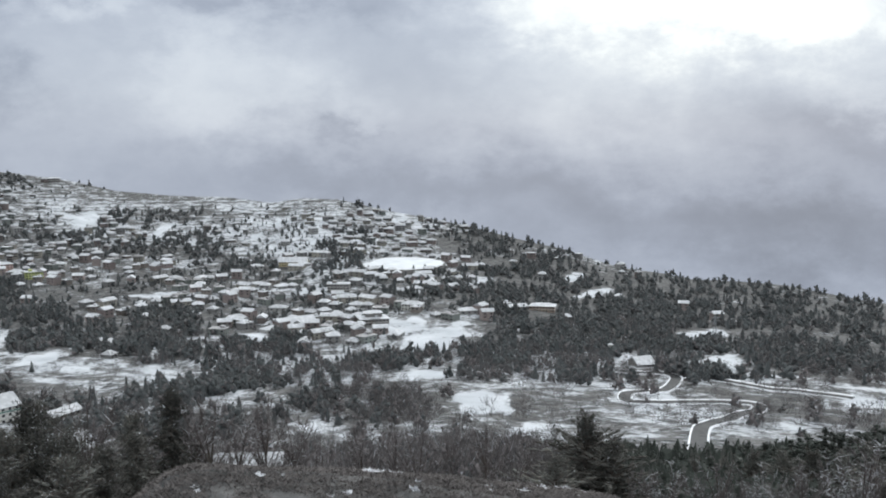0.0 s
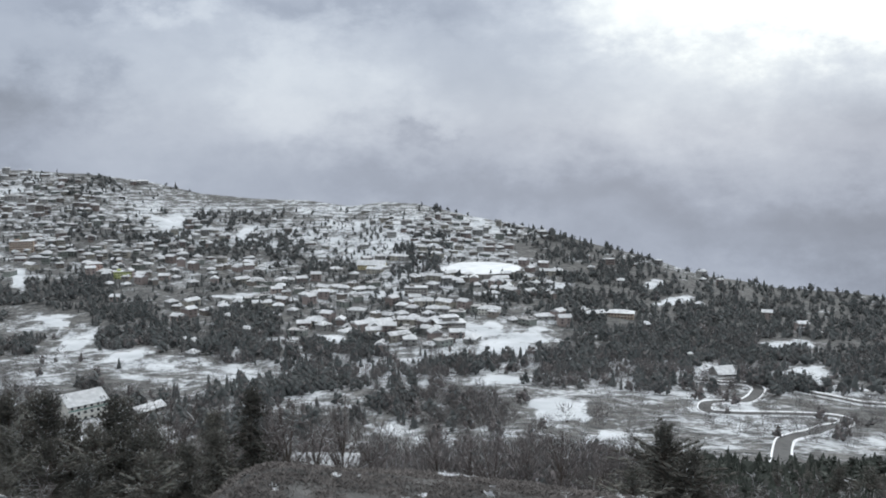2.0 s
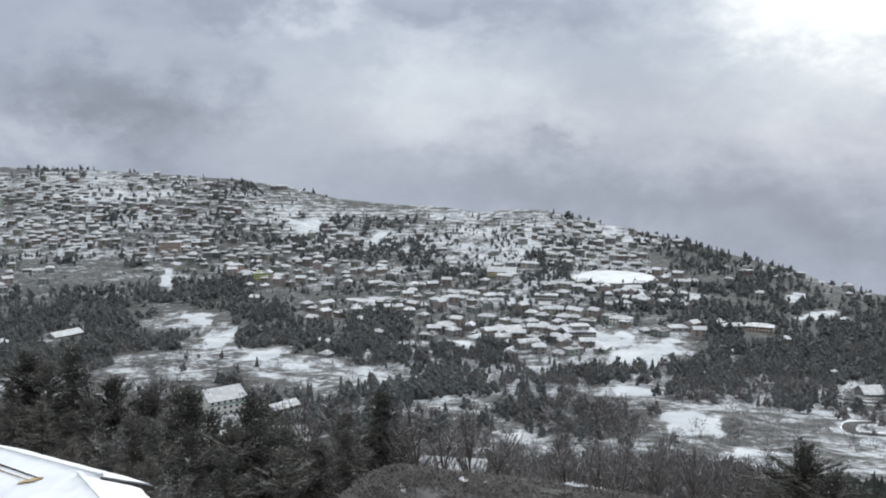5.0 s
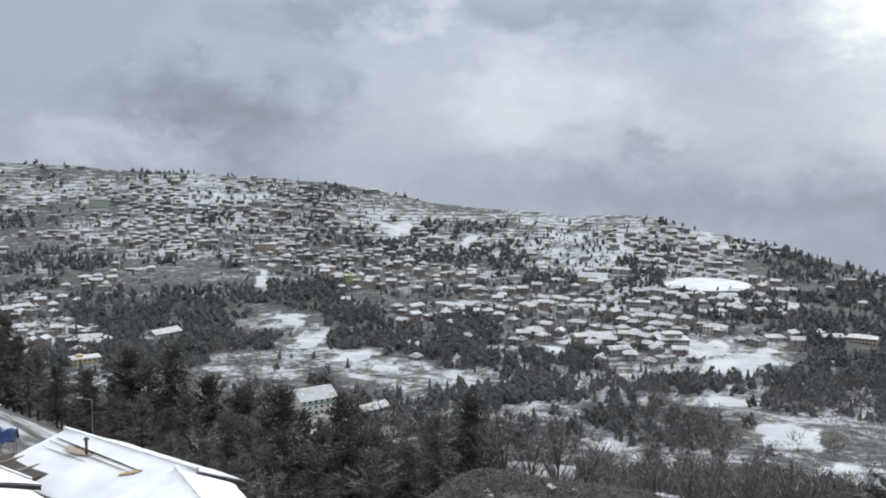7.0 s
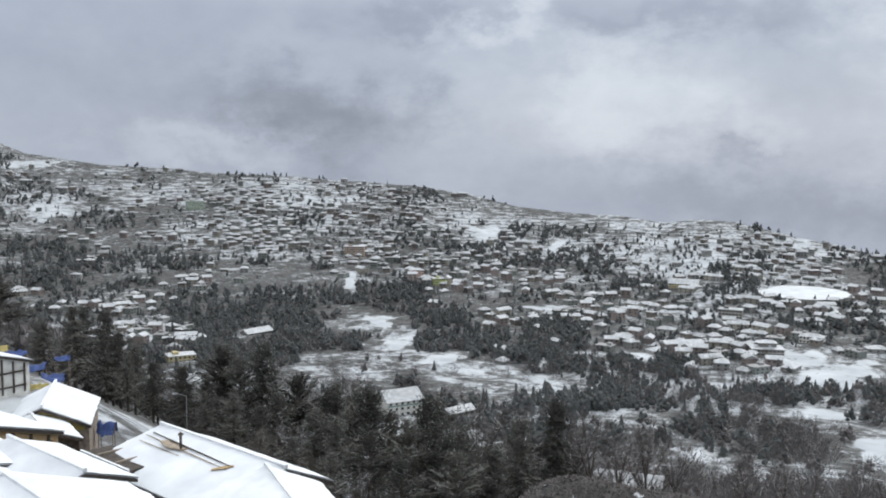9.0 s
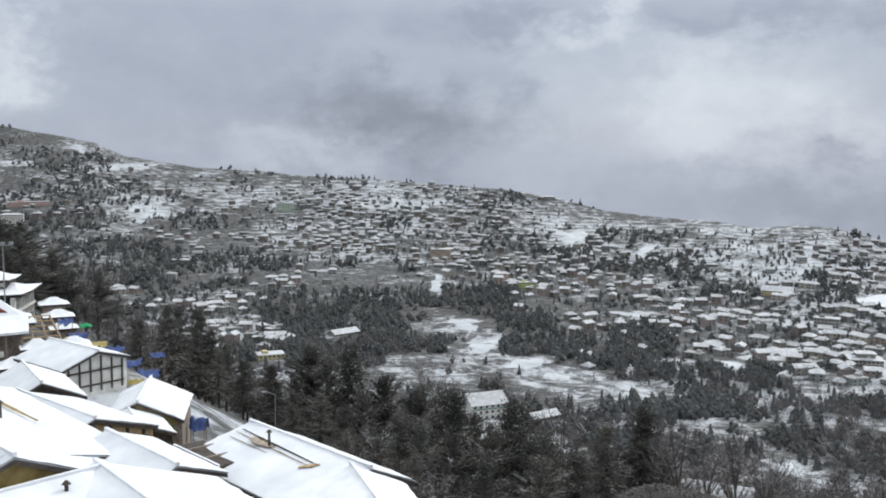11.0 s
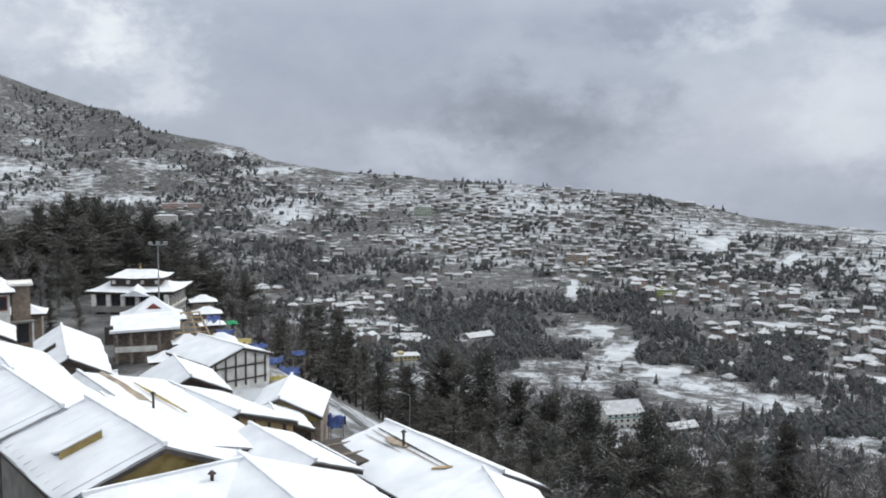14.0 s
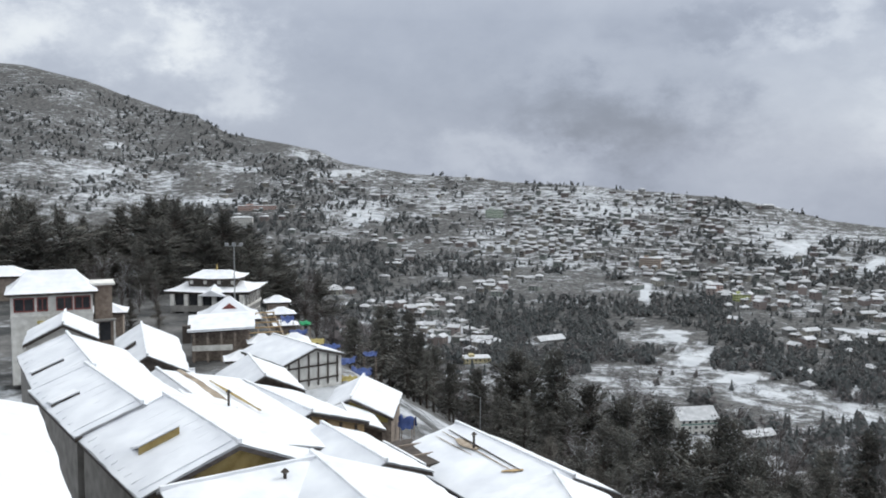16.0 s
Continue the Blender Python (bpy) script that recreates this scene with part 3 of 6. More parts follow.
def gable_house(a, b, wl, dl, wr, dr, label, floor=F, wall_mat=M_GREYWALL, left_mat=M_SNOW_GREY, right_mat=M_SNOW, thick=0.2, gable_mat=M_OCHRE, ribs=0, vents=(), vent_h=1.0, beams=False, group="", name="house"):
    """A house under a saddle roof. a, b: far and near ends of the ridge; wl, wr: reach of the shaded and the sunny slope; dl, dr: their drop."""
    a, b = Vector(a), Vector(b)
    run = b - a
    L = Vector((run.x, run.y, 0)).length
    yaw = math.degrees(math.atan2(run.y, run.x))
    root = thing(name, pose(a.x, a.y, floor, 0, 0, yaw), label, "house", group)
    za, zb = a.z - floor, b.z - floor                # local: x along the ridge, +y the sunny side

    def zt(x):
        return za + (zb - za) * x / L

    rn = random.Random(round(a.x * 7 + a.y))
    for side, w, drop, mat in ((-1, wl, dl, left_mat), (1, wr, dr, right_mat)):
        # a snow blanket of uneven thickness over the sheet, its edge rounded
        nx, ny = 14, 7
        vs, fs = [], []
        for i in range(nx + 1):
            for j in range(ny + 1):
                x, v = L * i / nx, j / ny
                edge = min(i, nx - i) / 2.0, (ny - j) / 1.5
                lift = 0.15 * min(1, edge[0] + 0.25) * min(1, edge[1] + 0.3) + rn.uniform(-0.018, 0.018)
                wob = rn.uniform(-0.06, 0.06) if j == ny else 0
                vs.append((x, side * (w * v + wob), zt(x) - drop * v + lift))
        for i in range(nx):
            for j in range(ny):
                q = (i * (ny + 1) + j, (i + 1) * (ny + 1) + j, (i + 1) * (ny + 1) + j + 1, i * (ny + 1) + j + 1)
                fs.append(q if side > 0 else q[::-1])
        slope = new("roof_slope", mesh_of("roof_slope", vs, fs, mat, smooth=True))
        slope.parent = root
        q = [(0, 0, zt(0)), (L, 0, zt(L)), (L, side * w, zt(L) - drop), (0, side * w, zt(0) - drop)]
        if side < 0:
            q = q[::-1]
        part("roof_sheet", Bits().slab(q, 0.07), M_SHEET, root, "grey sheet roofing under the snow")
        part("eave_board", Bits().slab([(p[0] * 0.996 + 0.002 * L, p[1] * 0.985, p[2] - 0.09) for p in q], thick), M_EAVE, root, "dark timber eave")
        if ribs and side < 0:
            for k in range(ribs):
                x = L * (k + 0.5) / ribs
                part("sheet_seam", Bits().bar((x, side * 0.2, zt(x) - drop * 0.2 / w + 0.14), (x, side * w * 0.96, zt(x) - drop * 0.96 + 0.12), 0.04), mat, slope)
    part("ridge_cap", Bits().bar((0, 0, zt(0) + 0.14), (L, 0, zt(L) + 0.14), 0.2), right_mat, root, "snow-covered ridge cap")
    for x, v, long in vents:
        # a lifted sheet over a slot in the shaded slope, open down-slope along the house
        y0, y1 = -wl * v, -wl * min(v + long / wl, 0.97)
        z0, z1 = zt(x) - dl * v, zt(x) - dl * (-y1) / wl
        k = 0.5 * vent_h
        vent = part("roof_vent", Bits().hull([(x - 1.3, y0, z0 + 0.05), (x - 1.3, y1, z1 + 0.05), (x, y1, z1 + k), (x, y0, z0 + k)],
                                             [(x - 1.3, y0, z0 + 0.18), (x - 1.3, y1, z1 + 0.18), (x + 0.15, y1, z1 + k + 0.12), (x + 0.15, y0, z0 + k + 0.12)]), right_mat, root, "lifted sheet of a roof vent")
        # Low vents get a dark front, standing in for the shade of the gap.
        part("vent_front", Bits().hull([(x - 0.02, y0, z0 + 0.1), (x - 0.02, y1, z1 + 0.1), (x + 0.04, y1, z1 + 0.1), (x + 0.04, y0, z0 + 0.1)],
                                       [(x - 0.02, y0, z0 + k - 0.01), (x - 0.02, y1, z1 + k - 0.01), (x + 0.04, y1, z1 + k - 0.01), (x + 0.04, y0, z0 + k - 0.01)]), gable_mat if vent_h > 0.8 else M_EAVE, vent)
    il, ir = -(wl - 0.35), wr - 0.35
    hl, hr = dl * -il / wl + thick + 0.12, dr * ir / wr + thick + 0.12
    for y, h in ((il, hl), (ir, hr)):
        s = 0.12
        part("side_wall", Bits().hull([(0.5, y - s, 0), (L - 0.5, y - s, 0), (L - 0.5, y + s, 0), (0.5, y + s, 0)],
                                      [(0.5, y - s, zt(0.5) - h), (L - 0.5, y - s, zt(L) - h), (L - 0.5, y + s, zt(L) - h), (0.5, y + s, zt(0.5) - h)]), wall_mat, root)
    for x, s in ((0.6, -1), (L - 0.6, 1)):
        ring = [(il, 0.0), (ir, 0.0), (ir, zt(x) - hr), (0, zt(x) - thick - 0.14), (il, zt(x) - hl)]
        part("gable_wall", Bits().hull([(x - 0.12, y, z) for y, z in ring], [(x + 0.12, y, z) for y, z in ring]), wall_mat, root)
        tri = [(il * 0.94, zt(x) - hl - 0.35), (ir * 0.94, zt(x) - hr - 0.35), (ir * 0.94, zt(x) - hr * 0.98), (0, zt(x) - thick - 0.16), (il * 0.94, zt(x) - hl * 0.98)]
        board = part("gable_board", Bits().hull([(x + s * 0.13, y, z) for y, z in tri], [(x + s * 0.19, y, z) for y, z in tri]), gable_mat, root)
        if beams and s > 0:
            for y in np.linspace(il * 0.85, ir * 0.85, 6):
                part("timber_post", Bits().box(x + 0.2, y - 0.09, zt(x) - max(hl, hr) - 2.6, x + 0.3, y + 0.09, zt(x) - 0.25 - abs(y) * (dr / wr if y > 0 else dl / wl) - thick), M_EAVE, board)
            for h in (0.4, 1.9):
                part("timber_rail", Bits().box(x + 0.2, il * 0.9, zt(x) - max(hl, hr) - h - 0.09, x + 0.29, ir * 0.9, zt(x) - max(hl, hr) - h + 0.09), M_EAVE, board)
    return root


LONG = "long monastery dwelling under a snow-covered sheet saddle roof"
ROW = "stepped row of dwellings"
gable_house((-43.4, 27.5, -12.5), (-33.4, 24.9, -12.5), 4.5, 1.6, 3.3, 1.4, LONG, ribs=10, vents=((6.3, 0.3, 1.9),), group=ROW)
gable_house((-55.1, 29.4, -12.9), (-43.2, 26.1, -12.7), 3.4, 1.2, 4.6, 1.6, LONG, ribs=9, vents=((6.0, 0.5, 1.5),), vent_h=0.5, group=ROW)
gable_house((-67.5, 34.6, -13.2), (-54.3, 29.6, -13.0), 3.5, 1.4, 4.2, 1.6, LONG, ribs=8, vents=((9.0, 0.35, 2.0),), vent_h=0.5, group=ROW)
gable_house((-82.2, 42.1, -14.0), (-75.9, 38.6, -14.0), 3.2, 1.6, 2.8, 1.4, "gabled end house with a small dark window under snow", wall_mat=M_WHITEWASH, gable_mat=M_WHITEWASH)
gable_house((-42.3, 15.2, -9.7), (-24.0, 8.0, -9.7), 4.5, 1.4, 4.5, 1.3, "snow-covered sheet roof of the adjoining building", left_mat=M_SNOW, ribs=0)
gable_house((-86.9, 52.6, -17.0), (-72.0, 44.1, -17.0), 2.6, 1.6, 3.6, 1.7, "low dwelling under a snow-laden saddle roof", gable_mat=M_EAVE, vents=((10, 0.3, 1.5),))
gable_house((-62.5, 39.0, -15.9), (-43.0, 33.3, -16.3), 3.0, 1.4, 6.5, 1.5, "dwelling under a snowy roof with a rusty valley", gable_mat=M_OCHRE)
gable_house((-73.8, 56.1, -19.0), (-65.5, 51.6, -19.0), 3.2, 1.7, 3.6, 1.6, "low house under a grey snow-covered saddle roof", gable_mat=M_EAVE)
gable_house((-88.9, 71.2, -21.0), (-79.0, 69.4, -21.0), 4.2, 1.5, 3.8, 1.1, "half-timbered whitewashed house under a snowy roof", F - 2, M_WHITEWASH, gable_mat=M_WHITEWASH, beams=True)
gable_house((-60.2, 45.3, -17.6), (-49.1, 42.7, -17.5), 3.2, 1.3, 4.7, 1.4, "house with a tan timber-framed gable under snow", wall_mat=M_TAN, gable_mat=M_TAN, beams=True)
gable_house((-62.3, 60.5, -20.0), (-57.0, 53.8, -20.0), 2.6, 1.2, 3.6, 1.6, "small dark timber house with a yellow gable under snow", F - 1, M_TIMBER, gable_mat=M_YELLOW)
gable_house((-45.0, 39.9, -16.95), (-36.0, 36.7, -16.75), 2.4, 1.0, 3.0, 1.0, "low house under a thick snow blanket", gable_mat=M_EAVE)
gable_house((-33.0, 28.6, -13.7), (-23.6, 24.7, -13.7), 4.6, 1.7, 5.8, 1.9, "house under a grey snow-covered sheet roof", gable_mat=M_EAVE)
gable_house((-39.9, 47.2, -17.5), (-28.0, 43.3, -17.5), 5.2, 1.2, 3.4, 1.5, "house under a snowy sheet roof with rusty laps", gable_mat=M_OCHRE, vents=())
gable_house((-28.0, 41.3, -16.7), (-22.6, 36.3, -16.7), 6.5, 1.9, 3.0, 1.3, "low house on the rim under a snow blanket", left_mat=M_SNOW, gable_mat=M_EAVE)
gable_house((-53.5, 35.0, -15.4), (-37.0, 30.4, -16.3), 3.0, 1.2, 5.0, 1.5, "low dwelling buried under bright snow", left_mat=M_SNOW, gable_mat=M_EAVE)
gable_house((-32.2, 28.2, -13.75), (-33.8, 21.1, -13.75), 0.4, 0.15, 4.4, 1.1, "low house under a bright snow blanket below the gable", left_mat=M_SNOW, gable_mat=M_EAVE)
gable_house((-58.5, 54.0, -20.6), (-52.5, 49.8, -20.2), 2.2, 0.8, 2.6, 0.9, "lean-to shed under snow beside the timber house", F - 1, M_EAVE, gable_mat=M_EAVE, left_mat=M_SNOW)
gable_house((-46.5, 51.5, -20.8), (-41.5, 47.0, -20.6), 2.0, 0.7, 2.4, 0.7, "small dark shed under snow", F - 1, M_EAVE, gable_mat=M_EAVE, left_mat=M_SNOW)


# a lean-to before the low dwelling's gable
gable_house((-70.8, 48.0, -18.75), (-73.9, 42.6, -18.75), 0.4, 0.1, 3.2, 0.9, "snow-covered lean-to before a gable", gable_mat=M_EAVE, left_mat=M_SNOW)


def hip_top(root, name, w, d, z, rise, over, ridge_share, mat, lift=0.0, label="snow-covered hip roof"):
    """A hip roof with a swept eave, in the local frame of root."""
    x, y = w / 2 + over, d / 2 + over
    vs, fs = [], []
    n = 6
    for k in range(n + 1):
        t = k / n
        s = t ** 1.35                                     # eaves flare outwards
        ex, ey = x + (w / 2 * ridge_share - x) * t, y + (0.05 - y) * t
        zz = z + rise * (0.35 * t + 0.65 * t ** 1.6)
        c = lift * (1 - t) ** 2
        ring = [(-ex, -ey, zz + c), (0, -ey, zz), (ex, -ey, zz + c), (ex, 0, zz), (ex, ey, zz + c), (0, ey, zz), (-ex, ey, zz + c), (-ex, 0, zz)]
        vs += ring
    for k in range(n):
        for i in range(8):
            fs.append((k * 8 + i, k * 8 + (i + 1) % 8, k * 8 + 8 + (i + 1) % 8, k * 8 + 8 + i))
    fs.append(tuple(n * 8 + i for i in range(8)))
    fs.append(tuple(reversed(range(8))))
    roof = part(name, mesh_of(name, vs, fs, mat), None, root, label)
    part("eave_board", Bits().hull([(sx * (x - 0.2), sy * (y - 0.2), z - 0.3) for sx, sy in ((-1, -1), (1, -1), (1, 1), (-1, 1))],
                                   [(sx * (x - 0.1), sy * (y - 0.1), z - 0.03) for sx, sy in ((-1, -1), (1, -1), (1, 1), (-1, 1))]), M_EAVE, roof)
    return roof


def window(root, x, y, z, w, h, frame_mat=M_MAROON, side=0):
    """A framed window in the front wall (side 0) or the right wall (side 1)."""
    def bx(u0, v0, u1, v1, out_):
        return Bits().box(x + u0, y - out_, z + v0, x + u1, y + 0.1, z + v1) if side == 0 else Bits().box(x - 0.1, y + u0, z + v0, x + out_, y + u1, z + v1)
    win = part("window", bx(-w / 2, -h / 2, w / 2, h / 2, 0.03), M_PANE_SHADE, root)
    for u0, v0, u1, v1 in ((-w / 2 - 0.12, h / 2, w / 2 + 0.12, h / 2 + 0.14), (-w / 2 - 0.12, -h / 2 - 0.14, w / 2 + 0.12, -h / 2), (-w / 2 - 0.12, -h / 2, -w / 2, h / 2), (w / 2, -h / 2, w / 2 + 0.12, h / 2), (-0.05, -h / 2, 0.05, h / 2)):
        part("window_frame", bx(u0, v0, u1, v1, 0.09), frame_mat, win)
    return win


def storeyed(x, y, floor, yaw, w, d, h, label, mat, name="house"):
    root = thing(name, pose(x, y, floor, 0, 0, yaw), label, "house")
    part("wall", Bits().box(-w / 2, -d / 2, 0, w / 2, d / 2, h), mat, root)
    return root


# the whitewashed house; its front looks at the viewer
wh = storeyed(-106.4, 52.9, F, 63.5, 8.6, 8.0, 10.2, "two-storey whitewashed house with maroon windows and snowy roof", M_WHITEWASH)
hip_top(wh, "roof", 8.6, 8.0, 10.3, 2.1, 0.6, 0.62, M_SNOW)
for u, wid in ((-2.9, 1.9), (-1.0, 0.9), (1.3, 1.5), (3.2, 1.5)):
    window(wh, u, -4.0, 9.0, wid, 1.3)
for u, wid in ((-0.6, 1.2), (1.0, 0.9), (3.1, 1.5)):
    window(wh, u, -4.0, 6.2, wid, 1.1)
part("door_hood", Bits().slab([(-1.6, -4.6, 7.0), (0.2, -4.6, 7.0), (0.2, -4.0, 7.15), (-1.6, -4.0, 7.15)], 0.1), M_YELLOW, wh)
part("string_course", Bits().box(-4.36, -4.07, 7.55, 4.36, -3.98, 7.8), M_WHITEWASH, wh)
part("gutter", Bits().bar((-4.9, -4.62, 10.2), (4.9, -4.62, 10.2), 0.12), M_EAVE, wh)
tw = storeyed(-103.9, 57.9, F, 63.5, 1.9, 3.0, 10.6, "narrow brown block stair tower beside the white house", M_BRICKWALL, "stair_tower")
part("slab", Bits().box(-1.4, -2.0, 10.6, 1.3, 1.8, 10.85), M_WHITEWASH, tw)
for zc in (3.2, 6.4):
    part("landing", Bits().box(-1.3, -2.4, zc, 1.3, -1.4, zc + 0.2), M_GREYWALL, tw)
for u in (-1.1, 1.1):
    part("post", Bits().box(u - 0.1, -2.3, 0, u + 0.1, -2.1, 6.4), M_WHITEWASH, tw)
# No hole: a dark plate on the wall gives the opening its shade.
part("opening", Bits().box(-0.5, -1.56, 4.0, 0.7, -1.45, 6.2), M_PANE_SHADE, tw)

# the great hall with its two-tiered roof
hall = storeyed(-139.0, 99.2, F - 7.3, 38.0, 15.0, 12.0, 10.0, "grey galleried hall with two-tiered snow-covered roof", M_GREYWALL, "prayer_hall")
hall.matrix_basis = hall.matrix_basis @ Matrix.Diagonal((0.84, 0.9, 1.0, 1.0))
hip_top(hall, "lower_roof", 15.0, 12.0, 10.0, 1.3, 1.3, 0.75, M_SNOW, 0.25)
part("lantern_wall", Bits().box(-4.9, -3.4, 10.4, 4.9, 3.4, 12.0), M_EAVE, hall, "dark timber clerestory")
up = hip_top(hall, "upper_roof", 9.8, 6.8, 12.0, 1.2, 0.9, 0.6, M_SNOW, 0.2)
part("finial", Bits().hull([(0.3 * math.cos(k), 0.3 * math.sin(k), 13.1) for k in range(6)], [(0.08 * math.cos(k), 0.08 * math.sin(k), 14.2) for k in range(6)]), M_OCHRE, up, "gilded finial")
for u in np.linspace(-4.3, 4.3, 4):
    part("lantern_panel", Bits().box(u - 0.35, -3.48, 11.0, u + 0.35, -3.38, 11.9), M_WHITEWASH, hall)
for zc in (1.4, 4.6, 7.8):
    part("gallery", Bits().box(-7.4, -7.1, zc - 1.1, 7.4, -5.9, zc - 0.1), M_GREYWALL, hall, "grey gallery parapet")
    # Dark sheet standing in for the shade behind the gallery pillars.
    part("gallery_shade", Bits().box(-7.3, -6.08, zc - 0.1, 7.3, -5.98, zc + 1.9), M_PANE_SHADE, hall)
    for u in np.linspace(-7.1, 7.1, 6):
        part("pillar", Bits().box(u - 0.4, -7.0, zc - 0.1, u + 0.4, -6.2, zc + 2.1), M_WHITEWASH if zc > 7 else M_GREYWALL, hall)
for zc in (2.0, 5.2, 8.4):
    part("string_course", Bits().box(7.45, -6.0, zc - 1.25, 7.75, 6.0, zc - 0.85), M_WHITEWASH, hall)
    for v in np.linspace(-4.8, 4.8, 5):
        window(hall, 7.5, v, zc, 1.0, 1.7, M_WHITEWASH, 1)
# a porch gable on the front eave
part("porch_gable", Bits().hull([(-1.5, -8.1, 9.5), (4.0, -8.1, 9.5), (1.2, -8.1, 10.5)], [(-1.5, -5.5, 9.7), (4.0, -5.5, 9.7), (1.2, -5.5, 11.3)]), M_SNOW, hall)

pav = storeyed(-113.6, 83.0, F, 57.0, 5.6, 5.2, 2.3, "small pavilion with a snowy hipped roof and red gablet", M_TIMBER, "pavilion")
hip_top(pav, "roof", 5.6, 5.2, 2.6, 2.8, 1.6, 0.12, M_SNOW_GREY)
part("gablet", Bits().hull([(-1.5, -1.9, 3.6), (1.5, -1.9, 3.6), (0, -1.9, 4.55)], [(-1.5, -1.0, 3.6), (1.5, -1.0, 3.6), (0, -1.0, 4.55)]), M_MAROON, pav, "maroon gablet")

fr = thing("roof_frame", pose(-107.5, 84.6, F, 0, 0, 57), "bare timber rafters of an unfinished roof", "timber frame")
for u in np.linspace(-2.6, 2.6, 4):
    part("rafter", Bits().bar((u, -2.4, 0.2), (u * 0.75 - 0.4, 2.0, 3.0), 0.22), M_TIMBER, fr)
for v in np.linspace(0, 1, 6):
    part("batten", Bits().bar((-2.7 + 0.3 * v, -2.4 + 4.4 * v, 0.35 + 2.8 * v), (2.8 - 1.1 * v, -2.4 + 4.4 * v, 0.35 + 2.8 * v), 0.16), M_TAN, fr)
for u in (-2.6, 0, 2.6):
    part("post", Bits().bar((u, -2.4, -3.0), (u, -2.4, 0.3), 0.2), M_TIMBER, fr)

sh = storeyed(-102.6, 73.5, F - 1, 54.0, 7.0, 4.2, 4.6, "timber house with a white veranda under a snowy flat roof", M_TIMBER, "veranda_house")
part("roof", Bits().slab([(-4.0, -3.6, 4.75), (4.4, -3.6, 5.0), (4.6, 2.6, 6.1), (-4.0, 2.6, 5.7)], 0.3), M_SNOW, sh, "snow-covered lean-to roof")
part("eave_board", Bits().slab([(-3.9, -3.5, 4.44), (4.3, -3.5, 4.68), (4.5, 2.5, 5.78), (-3.9, 2.5, 5.38)], 0.12), M_EAVE, sh)
for u in np.linspace(-3.2, 3.6, 5):
    part("post", Bits().box(u - 0.13, -3.2, 0, u + 0.13, -2.95, 4.4), M_TIMBER, sh)
part("balustrade", Bits().box(-3.4, -3.3, 2.0, 1.6, -3.2, 2.7), M_WHITEWASH, sh, "white veranda rail")
part("plinth", Bits().box(-3.6, -3.6, -1.6, 3.8, -2.2, -0.1), M_MAROON, sh, "red painted plinth wall")
part("tank", Bits().box(-4.6, -3.0, 3.0, -3.6, -2.0, 5.2), M_EAVE, sh, "dark water tank")
for x, y, z, w, d in ((-96.5, 75.5, -23.4, 2.6, 2.0), (-93.0, 70.0, -24.2, 3.6, 2.4), (-99.0, 83.0, -24.6, 3.0, 3.0), (-128.5, 104.0, -24.6, 3.4, 3.0), (-124.5, 101.6, -25.9, 3.6, 3.0), (-119.5, 98.4, -26.8, 3.0, 2.6), (-108.0, 60.5, -18.9, 4.2, 3.2), (-113.5, 51.0, -14.0, 4.5, 4.0)):
    hut = storeyed(x, y, z - 3.0, 56, w, d, 3.0, "small outbuilding with a snow-covered hip roof", M_TIMBER, "outbuilding")
    hip_top(hut, "roof", w, d, 3.0, 1.0, 0.6, 0.3, M_SNOW)


def tarp(x, y, z, w, d, h, mat, yaw, label):
    """A sheet slung over a pole, sagging and creased."""
    vs, fs = [], []
    n, m = 10, 8
    for i in range(n + 1):
        for j in range(m + 1):
            u, v = i / n - 0.5, j / m - 0.5
            zz = h * (1 - abs(v) * 1.7) - 0.25 * h * math.sin(math.pi * (u + 0.5)) * (0.4 + abs(v))
            zz += 0.45 * noise.noise(Vector((u * 4 + x, v * 4 + y, 0))) + 0.15 * noise.noise(Vector((u * 11 + x, v * 11, 4)))
            vs.append((u * w * (1 + 0.25 * noise.noise(Vector((v * 3, x, y)))), v * d * (1 + 0.4 * noise.noise(Vector((u * 3, y, x)))), zz))
    for i in range(n):
        for j in range(m):
            fs.append((i * (m + 1) + j, (i + 1) * (m + 1) + j, (i + 1) * (m + 1) + j + 1, i * (m + 1) + j + 1))
    o = len(vs)
    vs += [(p[0], p[1], p[2] - 0.03) for p in vs]
    fs += [tuple(o + k for k in reversed(f)) for f in list(fs)]
    root = thing("tarpaulin_shelter", pose(x, y, z, 0, 0, yaw), label, "shelter", "shelters along the rim")
    part("sheet", mesh_of("sheet", vs, fs, mat, smooth=True), None, root)
    for u, v in ((-0.46, 0), (0.46, 0), (-0.4, 0.4), (0.4, -0.4)):
        part("pole", Bits().bar((u * w, v * d, -5.0), (u * w, v * d, h * (1 - abs(v) * 1.7) - 0.05), 0.07), M_TIMBER, root)
    return root
